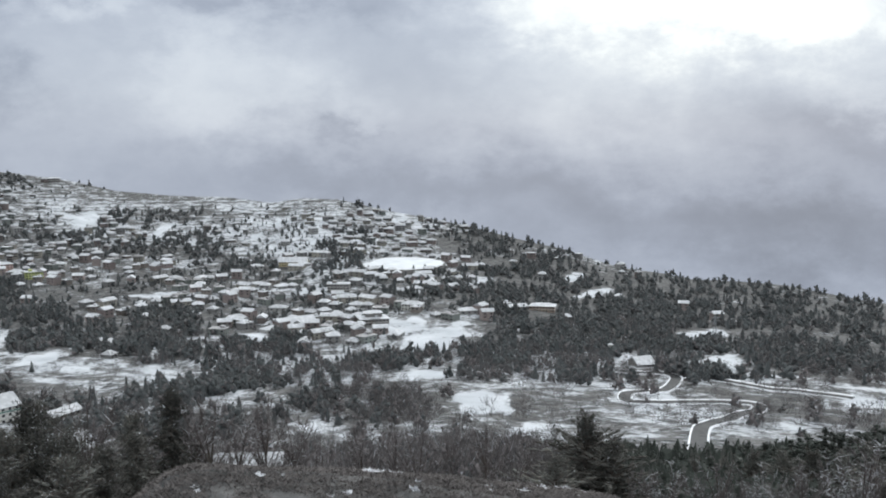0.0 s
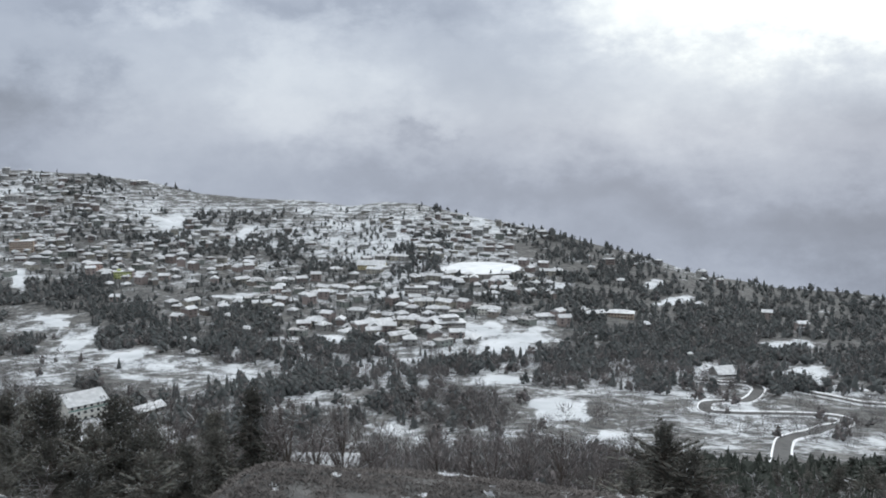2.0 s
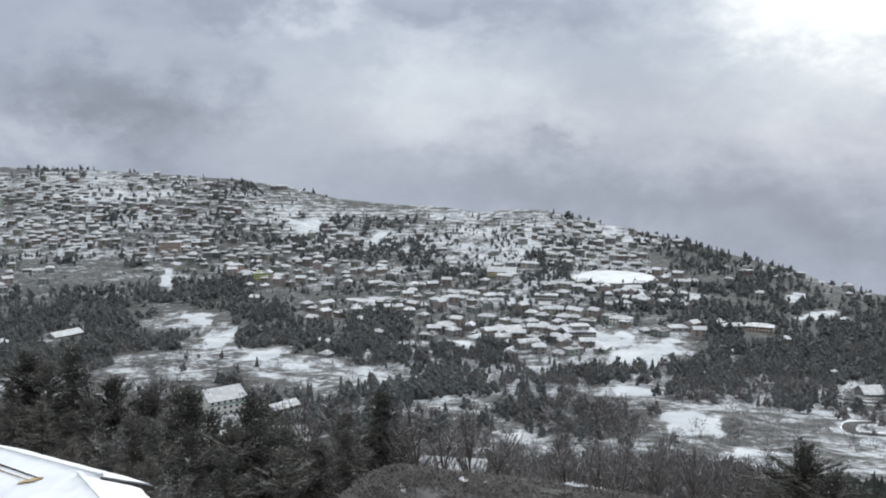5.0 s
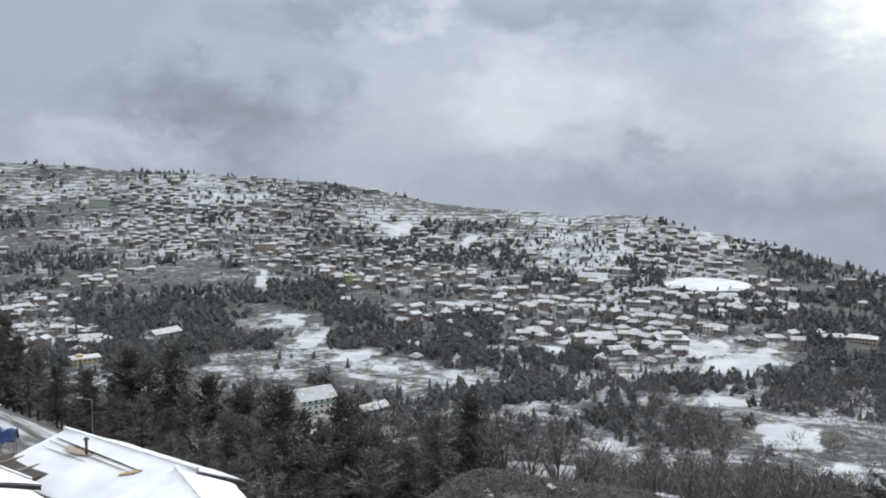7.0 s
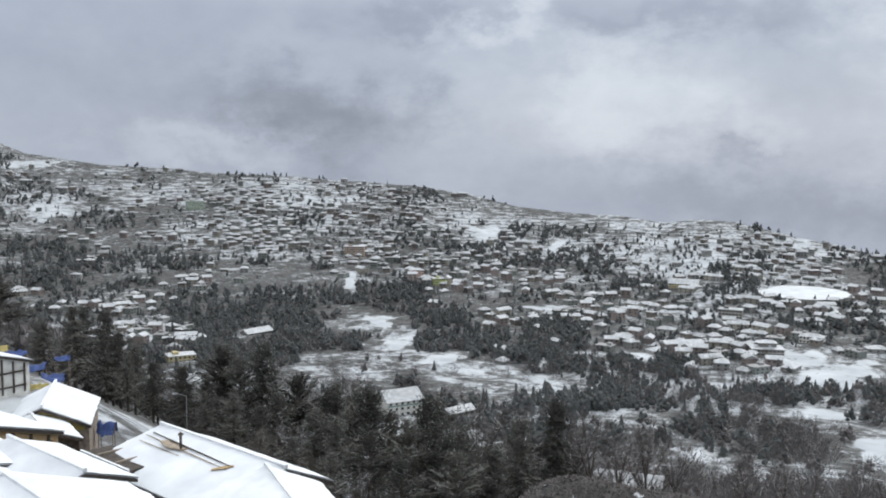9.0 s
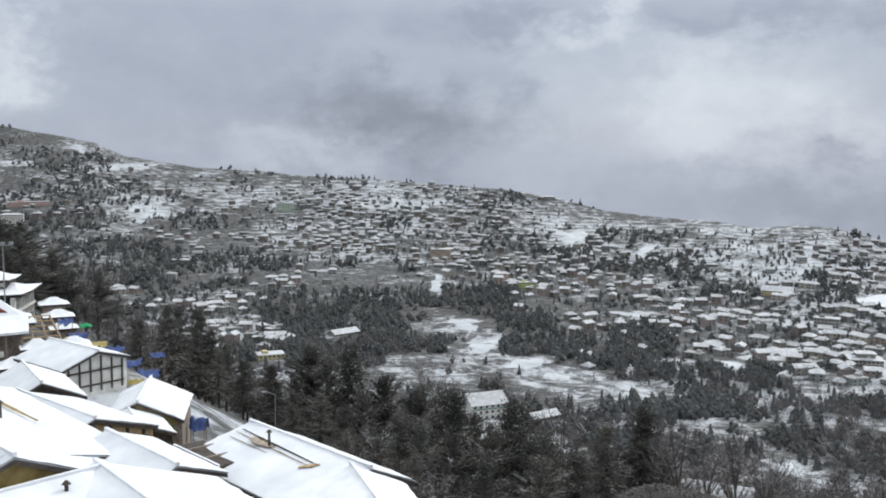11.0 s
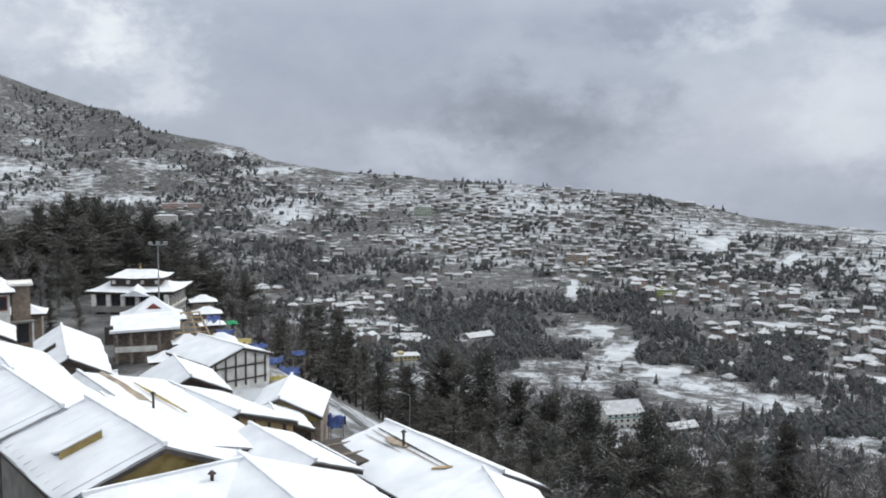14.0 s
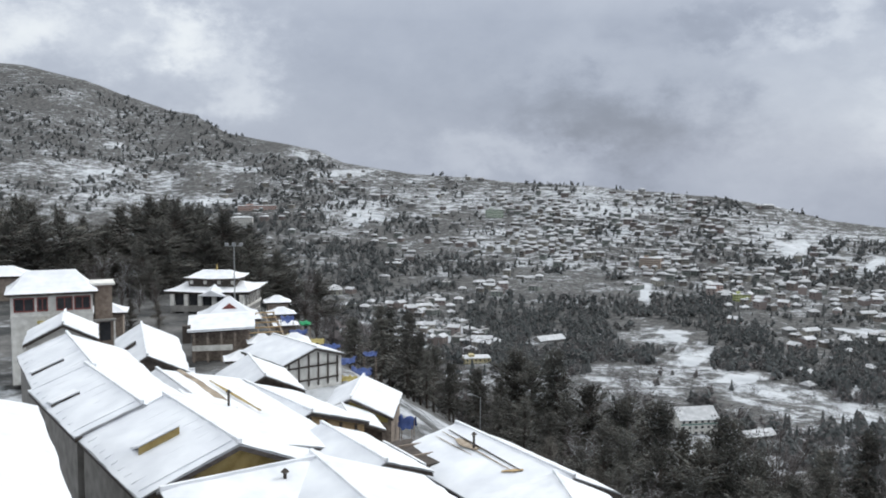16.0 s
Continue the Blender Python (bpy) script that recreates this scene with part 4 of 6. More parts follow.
TARPS = [
    (-115.6, 95.5, -24.9, 2.7, 2.1, 1.1, M_BLUE, 60, "blue"),
    (-111.5, 94.3, -26.2, 3.4, 2.1, 1.0, M_BLUE, 50, "blue"),
    (-113.8, 97.7, -25.6, 2.2, 1.7, 0.8, M_GREEN, 40, "green"),
    (-108.0, 89.1, -25.8, 2.3, 1.8, 0.9, M_YELLOW, 50, "yellow"),
    (-103.7, 91.1, -26.2, 2.7, 1.8, 0.9, M_YELLOW, 45, "yellow"),
    (-103.5, 88.2, -26.4, 3.0, 2.1, 1.0, M_BLUE, 50, "blue"),
    (-99.3, 89.9, -26.2, 3.4, 2.1, 1.0, M_BLUE, 45, "blue"),
    (-91.3, 85.4, -26.4, 3.4, 2.4, 1.3, M_BLUE, 40, "blue"),
    (-84.9, 82.0, -26.3, 3.1, 2.2, 1.3, M_BLUE, 40, "blue"),
    (-78.6, 74.1, -24.8, 2.4, 1.5, 0.8, M_YELLOW, 40, "yellow"),
    (-56.2, 59.8, -22.9, 1.8, 1.5, 1.5, M_BLUE, 30, "blue"),
    (-87.0, 85.6, -24.9, 2.3, 1.8, 1.0, M_BLUE, 40, "blue"),
    (-40.3, 52.3, -20.2, 1.6, 1.1, 0.5, M_BLUE, 20, "blue"),
]


# ---------------------------------------------------------------- marked buildings of the town and the valley road
def height_at(x, y):
    """Height of the ground under a place."""
    d, az = math.hypot(x, y), math.degrees(math.atan2(-x, y))
    er, dr = (float(v) for v in ridge(az))
    if d < 640:
        el = float(np.interp(d, FOOT_D, FOOT_EL))
    else:
        lo, hi = SPLIT, er
        for _ in range(24):
            mid_ = (lo + hi) / 2
            lo, hi = (mid_, hi) if float(far_d(az, mid_)) < d else (lo, mid_)
        el = lo
    z = d * math.tan(radians(el)) + float(relief(np.array(x), np.array(y), np.array(d)))
    return max(z, float(shelf(np.array(x), np.array(y))), float(knoll(np.array(x), np.array(y))))


def sports_ground():
    """A level oval pitch on a walled terrace."""
    cx, cy = (float(v) for v in land(2.45, -8.05)[:2])
    top = height_at(cx, cy) + 4.0
    n = 40
    ring = [(cx + 54 * math.cos(6.2832 * k / n) * (1 + 0.06 * math.sin(3 * k)), cy + 62 * math.sin(6.2832 * k / n)) for k in range(n)]
    ob = tagged(new("sports_ground", Bits().hull([(x, y, top - 0.3) for x, y in ring], [(x, y, top) for x, y in ring]).mesh("sports_ground", M_SNOW_FIELD)), "oval snow-covered sports ground on a walled terrace", "sports field", kind="structure")
    wall = Bits()
    for k in range(n):
        p, q = ring[k], ring[(k + 1) % n]
        f = 1.02
        o = [(cx + (x - cx) * f, cy + (y - cy) * f) for x, y in (p, q)]
        wall.hull([(*p, top - 16), (*o[0], top - 16), (*o[1], top - 16), (*q, top - 16)], [(*p, top + 0.6), (*o[0], top + 0.6), (*o[1], top + 0.6), (*q, top + 0.6)])
    part("retaining_wall", wall, M_GREYWALL, ob, "dark stone retaining wall")


STANDS = []


def clear_of_stands(x, y, ahead=60.0):
    """False where a tree would grow against the open front of a marked building."""
    ok = np.ones(np.shape(x), bool)
    for bx, by, reach, open_to in STANDS:
        far = math.hypot(bx, by)
        ux, uy = bx / far, by / far
        along, across = x * ux + y * uy - far, x * -uy + y * ux
        ok &= ~((np.abs(across) < reach) & (along < reach) & (along > -max(ahead, open_to)))
    return ok


def landmark(name, x, y, w, d, storeys, turn, mat, label, roof="hip", tiers=1):
    """A larger town building, its front towards the valley."""
    STANDS.append((x, y, 0.5 * w + 2, 230.0 if name == "guest_house" else 0.0))
    yaw = math.degrees(math.atan2(-x, y)) + turn
    h = 3.1 * storeys
    ob = storeyed(x, y, height_at(x, y) - 0.5, yaw, w, d, h, label, mat, name)
    part("foundation", Bits().box(-w / 2 + 0.2, -d / 2 + 0.2, -6, w / 2 - 0.2, d / 2 - 0.2, 0.1), M_GREYWALL, ob)
    if roof == "hip":
        hip_top(ob, "roof", w, d, h, 2.6, 1.2, 0.5, M_ROOF_SNOW)
    elif roof == "flat":
        part("roof", Bits().box(-w / 2 - 0.6, -d / 2 - 0.6, h, w / 2 + 0.6, d / 2 + 0.6, h + 0.45), M_ROOF_SNOW, ob, "snow-covered flat roof")
        part("stair_head", Bits().box(-w * 0.3, -d * 0.2, h + 0.45, -w * 0.1, d * 0.25, h + 2.6), mat, ob)
    else:
        x0, x1, y0 = -w / 2 - 1, w / 2 + 1, d / 2 + 1
        r = d * 0.3
        for s in (-1, 1):
            q = [(x0, 0, h + r), (x1, 0, h + r), (x1, s * y0, h - 0.3), (x0, s * y0, h - 0.3)]
            part("roof_slope", Bits().slab(q if s > 0 else q[::-1], 0.35), M_ROOF_SNOW, ob, "snow-covered slope")
        for u in (-w / 2, w / 2 - 0.3):
            part("gable", Bits().hull([(u, -d / 2, h), (u, d / 2, h), (u, 0, h + r * 0.93)], [(u + 0.3, -d / 2, h), (u + 0.3, d / 2, h), (u + 0.3, 0, h + r * 0.93)]), mat, ob)
    if tiers == 2:
        part("upper_storey", Bits().box(-w * 0.28, -d * 0.28, h + 0.5, w * 0.28, d * 0.28, h + 4.6), mat, ob)
        hip_top(ob, "upper_roof", w * 0.56, d * 0.56, h + 4.6, 2.0, 1.2, 0.4, M_ROOF_SNOW)
    n = max(3, int(w / 3.2))
    for f in range(storeys):
        for k in range(n):
            u = -w / 2 + w * (k + 0.5) / n
            part("window", Bits().box(u - 0.75, -d / 2 - 0.06, f * 3.1 + 0.9, u + 0.75, -d / 2 + 0.1, f * 3.1 + 2.3), M_PANE_SHADE, ob)
        part("string_course", Bits().box(-w / 2 - 0.1, -d / 2 - 0.12, f * 3.1 + 2.75, w / 2 + 0.1, -d / 2 + 0.05, f * 3.1 + 3.0), M_WHITEWASH, ob)
    return ob


M_SNOW_FIELD = surface("trodden_snow", (0.50, 0.52, 0.55), (0.68, 0.70, 0.72), 0.06, 0.8, 0.2)
sports_ground()
M_PALE_GREEN = surface("pale_green_plaster", (0.30, 0.36, 0.30), (0.46, 0.54, 0.44), 0.6, 0.9, 0.2)
M_LIME = surface("lime_plaster", (0.34, 0.38, 0.14), (0.50, 0.55, 0.24), 0.6, 0.9, 0.2)
M_YELLOW_WALL = surface("yellow_plaster", (0.40, 0.34, 0.20), (0.58, 0.51, 0.32), 0.6, 0.9, 0.2)
M_PINK_WALL = surface("pink_plaster", (0.36, 0.24, 0.21), (0.52, 0.38, 0.34), 0.6, 0.9, 0.2)
M_ORANGE = surface("orange_plaster", (0.27, 0.21, 0.17), (0.38, 0.31, 0.26), 0.6, 0.9, 0.2)
M_TEAL = surface("teal_trim", (0.05, 0.16, 0.14), (0.10, 0.25, 0.22), 1.0, 0.7, 0.1)

guest = landmark("guest_house", -236.1, 483.9, 22, 17, 3, 26, M_WHITEWASH, "three-storey white guest house with teal trim and snowy gabled roof", "gable")
part("trim", Bits().box(-11.1, -8.9, 6.3, 11.1, -8.62, 6.8), M_TEAL, guest, "teal painted band")
landmark("house", -500.6, 618.7, 22, 14, 2, 12, M_YELLOW_WALL, "ochre two-storey house with a flat snowy roof", "flat")
landmark("shed", -530.7, 770.2, 30, 12, 1, 38, M_GREYWALL, "long low shed with a snow-covered roof", "gable")
landmark("school", -1486.2, 1156.2, 72, 16, 3, 6, M_PINK_WALL, "long pinkish three-storey block with snowy roofs", "flat")
landmark("hostel", -1421.6, 1070.6, 40, 14, 5, -6, M_WHITEWASH, "five-storey white block with a snow-covered roof", "hip")
landmark("house", -1427.5, 993.6, 22, 12, 4, 10, M_PALE_GREEN, "pale green four-storey house under snow", "flat")
landmark("hall", 103.6, 976.3, 26, 16, 2, -4, M_ORANGE, "broad orange-walled hall with a snow-covered roof", "hip")
landmark("temple", -64.1, 855.8, 26, 20, 2, 12, M_GREYWALL, "grey temple with two-tiered snow-covered roof", "hip", 2)
landmark("hall", -194.5, 1229.7, 36, 18, 2, -8, M_YELLOW_WALL, "pale yellow hall with a snowy roof", "gable")
landmark("house", -131.9, 860.0, 26, 15, 2, 24, M_PINK_WALL, "pink two-storey house under a broken snowy roof", "gable")
landmark("block", -114.0, 1030.5, 24, 14, 3, -6, M_GREYWALL, "grey three-storey block with a flat snowy roof", "flat")
landmark("barn", 140.1, 657.4, 13, 14, 1, 30, M_GREYWALL, "low barn with a bright snow-covered roof", "gable")
landmark("house", -720.1, 1762.9, 22, 14, 2, 0, M_GREYWALL, "ridge-top house with a snowy hip roof", "hip")
landmark("house", -491.6, 1131.7, 20, 12, 3, 6, M_LIME, "lime green three-storey house with a snowy roof", "flat")
landmark("block", -678.4, 1240.1, 30, 14, 5, -8, M_ORANGE, "five-storey brown block with a flat roof", "flat")
landmark("block", -1123.9, 1440.3, 34, 14, 5, 0, M_PALE_GREEN, "pale green five-storey block under snow", "flat")
landmark("cottage", -161.5, 409.2, 10, 9, 1, 20, M_WHITEWASH, "white cottage with a snow-covered gabled roof", "gable")
landmark("annexe", -205.0, 498.0, 18, 8, 1, 40, M_GREYWALL, "low grey annexe with a bare sheet roof", "gable")
landmark("house", -540.0, 1160.0, 18, 12, 3, 10, M_PINK_WALL, "pink three-storey house with a snowy roof", "hip")
landmark("shed", -59.0, 280.0, 19, 8, 1, -8, M_TIMBER, "long timber shed under a snow-covered roof", "gable")
landmark("house", -30.0, 930.0, 20, 14, 2, -14, M_WHITEWASH, "white two-storey house with a snowy hip roof", "hip")

wt_root = thing("water_tower", pose(128.2, 714.5, height_at(128.2, 714.5)), "small concrete water tower with snow on its bowl", "tower")
part("shaft", Bits().hull([(1.2 * math.cos(k * 0.785), 1.2 * math.sin(k * 0.785), -2) for k in range(8)], [(1.0 * math.cos(k * 0.785), 1.0 * math.sin(k * 0.785), 7) for k in range(8)]), M_GREYWALL, wt_root)
part("bowl", Bits().hull([(1.2 * math.cos(k * 0.785), 1.2 * math.sin(k * 0.785), 7) for k in range(8)], [(2.6 * math.cos(k * 0.785), 2.6 * math.sin(k * 0.785), 9.4) for k in range(8)]), M_WHITEWASH, wt_root)
part("cap", Bits().hull([(2.7 * math.cos(k * 0.785), 2.7 * math.sin(k * 0.785), 9.4) for k in range(8)], [(0.6 * math.cos(k * 0.785), 0.6 * math.sin(k * 0.785), 10.4) for k in range(8)]), M_ROOF_SNOW, wt_root)

pyl = thing("lattice_tower", pose(*[float(v) for v in land(-16.2, -12.0)]), "thin steel lattice transmission tower", "tower")
for sx, sy in ((-1, -1), (1, -1), (1, 1), (-1, 1)):
    part("leg", Bits().bar((sx * 2.2, sy * 2.2, -1), (sx * 0.4, sy * 0.4, 24), 0.3), M_STEEL, pyl)
for z, r in ((5, 1.85), (10, 1.5), (15, 1.1), (20, 0.75)):
    for i in range(4):
        c = [(-1, -1), (1, -1), (1, 1), (-1, 1)]
        p, q = c[i], c[(i + 1) % 4]
        part("brace", Bits().bar((p[0] * r, p[1] * r, z), (q[0] * (r - 0.3), q[1] * (r - 0.3), z + 4.4), 0.16), M_STEEL, pyl)
for z in (20, 23):
    part("cross_arm", Bits().bar((-4, 0, z), (4, 0, z), 0.25), M_STEEL, pyl)

M_ASPHALT = surface("wet_asphalt", (0.035, 0.036, 0.038), (0.075, 0.075, 0.077), 0.5, 0.7, 0.2)


def lane(points, width, verge, road_label):
    """A road bedded into the hillside: tarmac with a bank of ploughed snow on either side."""
    pts = [Vector([float(v) for v in land(a, e)][:2]) for a, e in points]
    path = []
    for i in range(len(pts) - 1):
        p0, p1, p2, p3 = pts[max(i - 1, 0)], pts[i], pts[i + 1], pts[min(i + 2, len(pts) - 1)]
        for k in range(8):
            t = k / 8
            path.append(0.5 * ((2 * p1) + (p2 - p0) * t + (2 * p0 - 5 * p1 + 4 * p2 - p3) * t * t + (3 * p1 - p0 - 3 * p2 + p3) * t ** 3))
    path.append(pts[-1])
    rows = []
    for i, p in enumerate(path):
        d = (path[min(i + 1, len(path) - 1)] - path[max(i - 1, 0)]).normalized()
        n = Vector((-d.y, d.x))
        z = height_at(p.x, p.y) + 0.7
        jig = [1 + 0.35 * noise.noise(Vector((i * 0.7, s * 9.0, 3))) for s in (-1, 1)]
        offs = [(-width / 2 - verge * jig[0], -2.0), (-width / 2 - verge * jig[0] * 0.6, 0.5), (-width / 2, 0.12), (-width / 2, 0), (width / 2, 0), (width / 2, 0.12), (width / 2 + verge * jig[1] * 0.6, 0.5), (width / 2 + verge * jig[1], -2.0)]
        rows.append([(p.x + n.x * o, p.y + n.y * o, z + h) for o, h in offs])
    road = None
    for nm, a, b, mat in (("road", 3, 4, M_ASPHALT), ("snow_bank", 0, 2, M_SNOW), ("snow_bank", 5, 7, M_SNOW)):
        k = b - a + 1
        vs = [r[j] for r in rows for j in range(a, b + 1)]
        fs = [(i * k + j, i * k + j + 1, (i + 1) * k + j + 1, (i + 1) * k + j) for i in range(len(rows) - 1) for j in range(k - 1)]
        ob = new(nm, mesh_of(nm, vs, fs, mat, smooth=True))
        if road is None:
            road = tagged(ob, road_label, "road", kind="structure")
        else:
            ob.parent = road
            tagged(ob, "ploughed snow along the road")


lane([(-10.62, -14.23), (-12.17, -14.34), (-13.47, -14.36), (-14.09, -14.64), (-13.5, -15.12), (-12.06, -15.44), (-11.14, -15.7), (-11.38, -15.96), (-12.85, -15.94), (-14.37, -15.82), (-15.85, -15.71), (-18.03, -15.65), (-18.9, -15.78), (-18.63, -16.18), (-17.36, -16.56), (-15.99, -16.96), (-15.57, -17.45), (-15.49, -18.13), (-15.25, -18.6)], 6.5, 1.2, "dark hairpin road with ploughed snow along its edges")
lane([(-14.31, -14.5), (-15.5, -14.46), (-16.97, -14.54), (-18.41, -14.68), (-19.59, -14.84), (-20.93, -14.79), (-22.14, -14.78), (-23.86, -14.83)], 6.5, 1.8, "valley road with broad snowy verge")


# ---------------------------------------------------------------- small things of the compound
for px, py, pz, w, d, h, mat, yaw, word in TARPS:
    tarp(px, py, pz - 0.6, w * 0.8, d * 0.8, h * 0.6, mat, yaw, "sagging %s tarpaulin shelter on the rim slope" % word)

mast = thing("floodlight_mast", pose(-120.5, 89.2, F - 1, 0, 0, 50), "thin steel mast with lamps on cross arms", "mast")
part("pole", Bits().hull([(0.13 * math.cos(k), 0.13 * math.sin(k), 0) for k in range(6)], [(0.07 * math.cos(k), 0.07 * math.sin(k), 13.4) for k in range(6)]), M_STEEL, mast)
part("cross_arm", Bits().bar((-1.2, 0, 12.9), (1.2, 0, 12.9), 0.12), M_STEEL, mast)
for u in (-1.1, 0.0, 1.1):
    part("lamp_head", Bits().box(u - 0.28, -0.3, 12.95, u + 0.28, 0.15, 13.4), M_STEEL, mast)

for px, py, pz, h in ((-35.9, 44.2, -17.9, 1.1), (-31.6, 25.9, -14.3, 0.7), (-50.4, 36.7, -15.6, 0.4)):
    st = thing("stovepipe", pose(px, py, pz), "short dark stovepipe with a cowl on a snowy roof", "chimney pipe")
    part("pipe", Bits().hull([(0.08 * math.cos(k), 0.08 * math.sin(k), -0.9) for k in range(6)], [(0.08 * math.cos(k), 0.08 * math.sin(k), h) for k in range(6)]), M_EAVE, st)
    part("cowl", Bits().hull([(0.2 * math.cos(k), 0.2 * math.sin(k), h) for k in range(6)], [(0.05 * math.cos(k), 0.05 * math.sin(k), h + 0.16) for k in range(6)]), M_EAVE, st)


def roof_patch(name, ax, ay, az_, bx, by, bz, w, mat, label):
    """A strip lying on a roof between two places."""
    a, b = Vector((ax, ay, az_)), Vector((bx, by, bz))
    d = (b - a).normalized()
    s = Vector((-d.y, d.x, 0)).normalized() * w / 2
    vs, n = [], 8
    r = random.Random(int(ax * 10))
    for i in range(n + 1):
        p = a.lerp(b, i / n)
        k = (0.35 + 0.65 * math.sin(math.pi * min(max(i / n, 0.08), 0.92))) * r.uniform(0.75, 1.15)
        vs += [p - s * k, p + s * k]
    fs = [(2 * i + 2, 2 * i + 3, 2 * i + 1, 2 * i) for i in range(n)]
    o = len(vs)
    vs += [p - Vector((0, 0, 0.03)) for p in vs]
    fs += [tuple(o + k for k in reversed(f)) for f in list(fs)]
    ob = new(name, mesh_of(name, vs, fs, mat))
    return tagged(ob, label, "roof patch")


roof_patch("rust_streak", -39.7, 45.59, -17.62, -31.4, 42.44, -17.72, 0.10, M_RUST, "rusty lap showing through thin snow on a roof")
roof_patch("rust_streak", -39.4, 45.91, -17.53, -31.2, 42.74, -17.64, 0.14, M_EAVE, "dark lap showing through thin snow on a roof")
roof_patch("rust_streak", -39.7, 44.93, -17.77, -35.5, 43.5, -17.80, 0.07, M_RUST, "rusty lap showing through thin snow on a roof")
roof_patch("bare_sheet", -37.9, 45.0, -17.62, -35.6, 44.2, -17.64, 0.95, M_RUST, "bare rusty sheet where snow slid off")
roof_patch("bare_sheet", -32.3, 42.3, -17.80, -31.2, 42.9, -17.62, 0.45, M_TAN, "lifted tan sheet at the end of a roof")
roof_patch("brown_streak", -62.0, 40.6, -16.10, -50.0, 37.0, -16.30, 0.75, M_RUST, "brown bare valley between two snowy roofs")
roof_patch("brown_streak", -58.0, 40.6, -16.30, -49.0, 38.2, -16.45, 0.25, M_OCHRE, "mossy lap beside the bare valley of a roof")
pit = thing("light_well", pose(-39.3, 42.9, -18.3, 0, 0, -18), "dark open light well between two roofs", "opening")
# Solid dark block; its colour stands in for the shade inside the well.
part("well_shade", Bits().box(-2.6, -1.0, -1.2, 2.6, 0.9, 0.06), M_EAVE, pit)
part("rim", Bits().box(-2.7, -1.15, 0.0, 2.7, -1.0, 0.2), M_SNOW, pit, "snowy rim")
for u in (-1.2, 0.9):
    part("cross_beam", Bits().bar((u, -1.1, 0.12), (u, 0.9, 0.12), 0.12), M_TIMBER, pit)

lamp = thing("street_lamp", pose(-62.5, 78.0, height_at(-62.5, 78.0), 0, 0, 40), "thin grey street lamp on the rim path", "street lamp")
part("pole", Bits().bar((0, 0, 0), (0, 0, 6.2), 0.07), M_STEEL, lamp)
part("arm", Bits().bar((0, 0, 6.15), (-0.9, 0, 6.5), 0.05), M_STEEL, lamp)
part("lamp_head", Bits().box(-1.4, -0.12, 6.42, -0.85, 0.12, 6.56), M_STEEL, lamp)


# ---------------------------------------------------------------- the town across the valley
def town_house(kind, w, d, h):
    """One of the plain town houses: local x to its left, front towards -y."""
    root = thing("town_house", pose(0, 0, 0), "small plastered town house with a snow-covered roof", "house", "houses of the hillside town")
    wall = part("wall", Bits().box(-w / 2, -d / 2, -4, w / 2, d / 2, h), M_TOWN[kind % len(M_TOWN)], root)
    o = 0.55
    ring = [(-w / 2 - o, -d / 2 - o), (w / 2 + o, -d / 2 - o), (w / 2 + o, d / 2 + o), (-w / 2 - o, d / 2 + o)]
    bits = Bits()
    if kind % 3 == 0:      # low hip
        k = 0.35
        bits.hull([(*p, h - 0.1) for p in ring], [(*p, h + 0.25) for p in ring])
        bits.hull([(*p, h + 0.25) for p in ring], [(x * k, y * 0.08, h + 2.7) for x, y in ring])
    elif kind % 3 == 1:    # saddle
        x0, x1, y0, y1 = -w / 2 - o, w / 2 + o, -d / 2 - o, d / 2 + o
        bits.hull([(x0, y0, h), (x1, y0, h), (x1, 0, h + 2.6), (x0, 0, h + 2.6)], [(x0, y0, h + 0.3), (x1, y0, h + 0.3), (x1, 0, h + 2.9), (x0, 0, h + 2.9)])
        bits.hull([(x0, 0, h + 2.6), (x1, 0, h + 2.6), (x1, y1, h), (x0, y1, h)], [(x0, 0, h + 2.9), (x1, 0, h + 2.9), (x1, y1, h + 0.3), (x0, y1, h + 0.3)])
        bits.hull([(x0 + 1, -d / 2, h - 0.1), (x0 + 1, d / 2, h - 0.1), (x0 + 1, 0, h + 2.5)], [(x1 - 1, -d / 2, h - 0.1), (x1 - 1, d / 2, h - 0.1), (x1 - 1, 0, h + 2.5)])
    else:                  # flat slab with a stair head
        bits.hull([(*p, h - 0.05) for p in ring], [(*p, h + 0.35) for p in ring])
        bits.box(w * 0.1, -d * 0.1, h + 0.35, w * 0.38, d * 0.35, h + 2.3)
    part("roof", bits, M_ROOF_SNOW if kind != 5 else M_ROOF_OLD, root, "snow-covered roof" if kind != 5 else "weathered sheet roof with melting snow")
    floors = max(1, int(h / 2.9))
    for f in range(floors):
        n = 3 if w > 12 else 2
        z = h - 1.9 - 2.9 * f
        for k in range(n):
            x = -w / 2 + w * (k + 0.5) / n
            part("window", Bits().box(x - 0.9, -d / 2 - 0.05, z - 0.6, x + 0.9, -d / 2 + 0.1, z + 0.7), M_PANE_SHADE, root)
    return root
rng = np.random.default_rng(7)


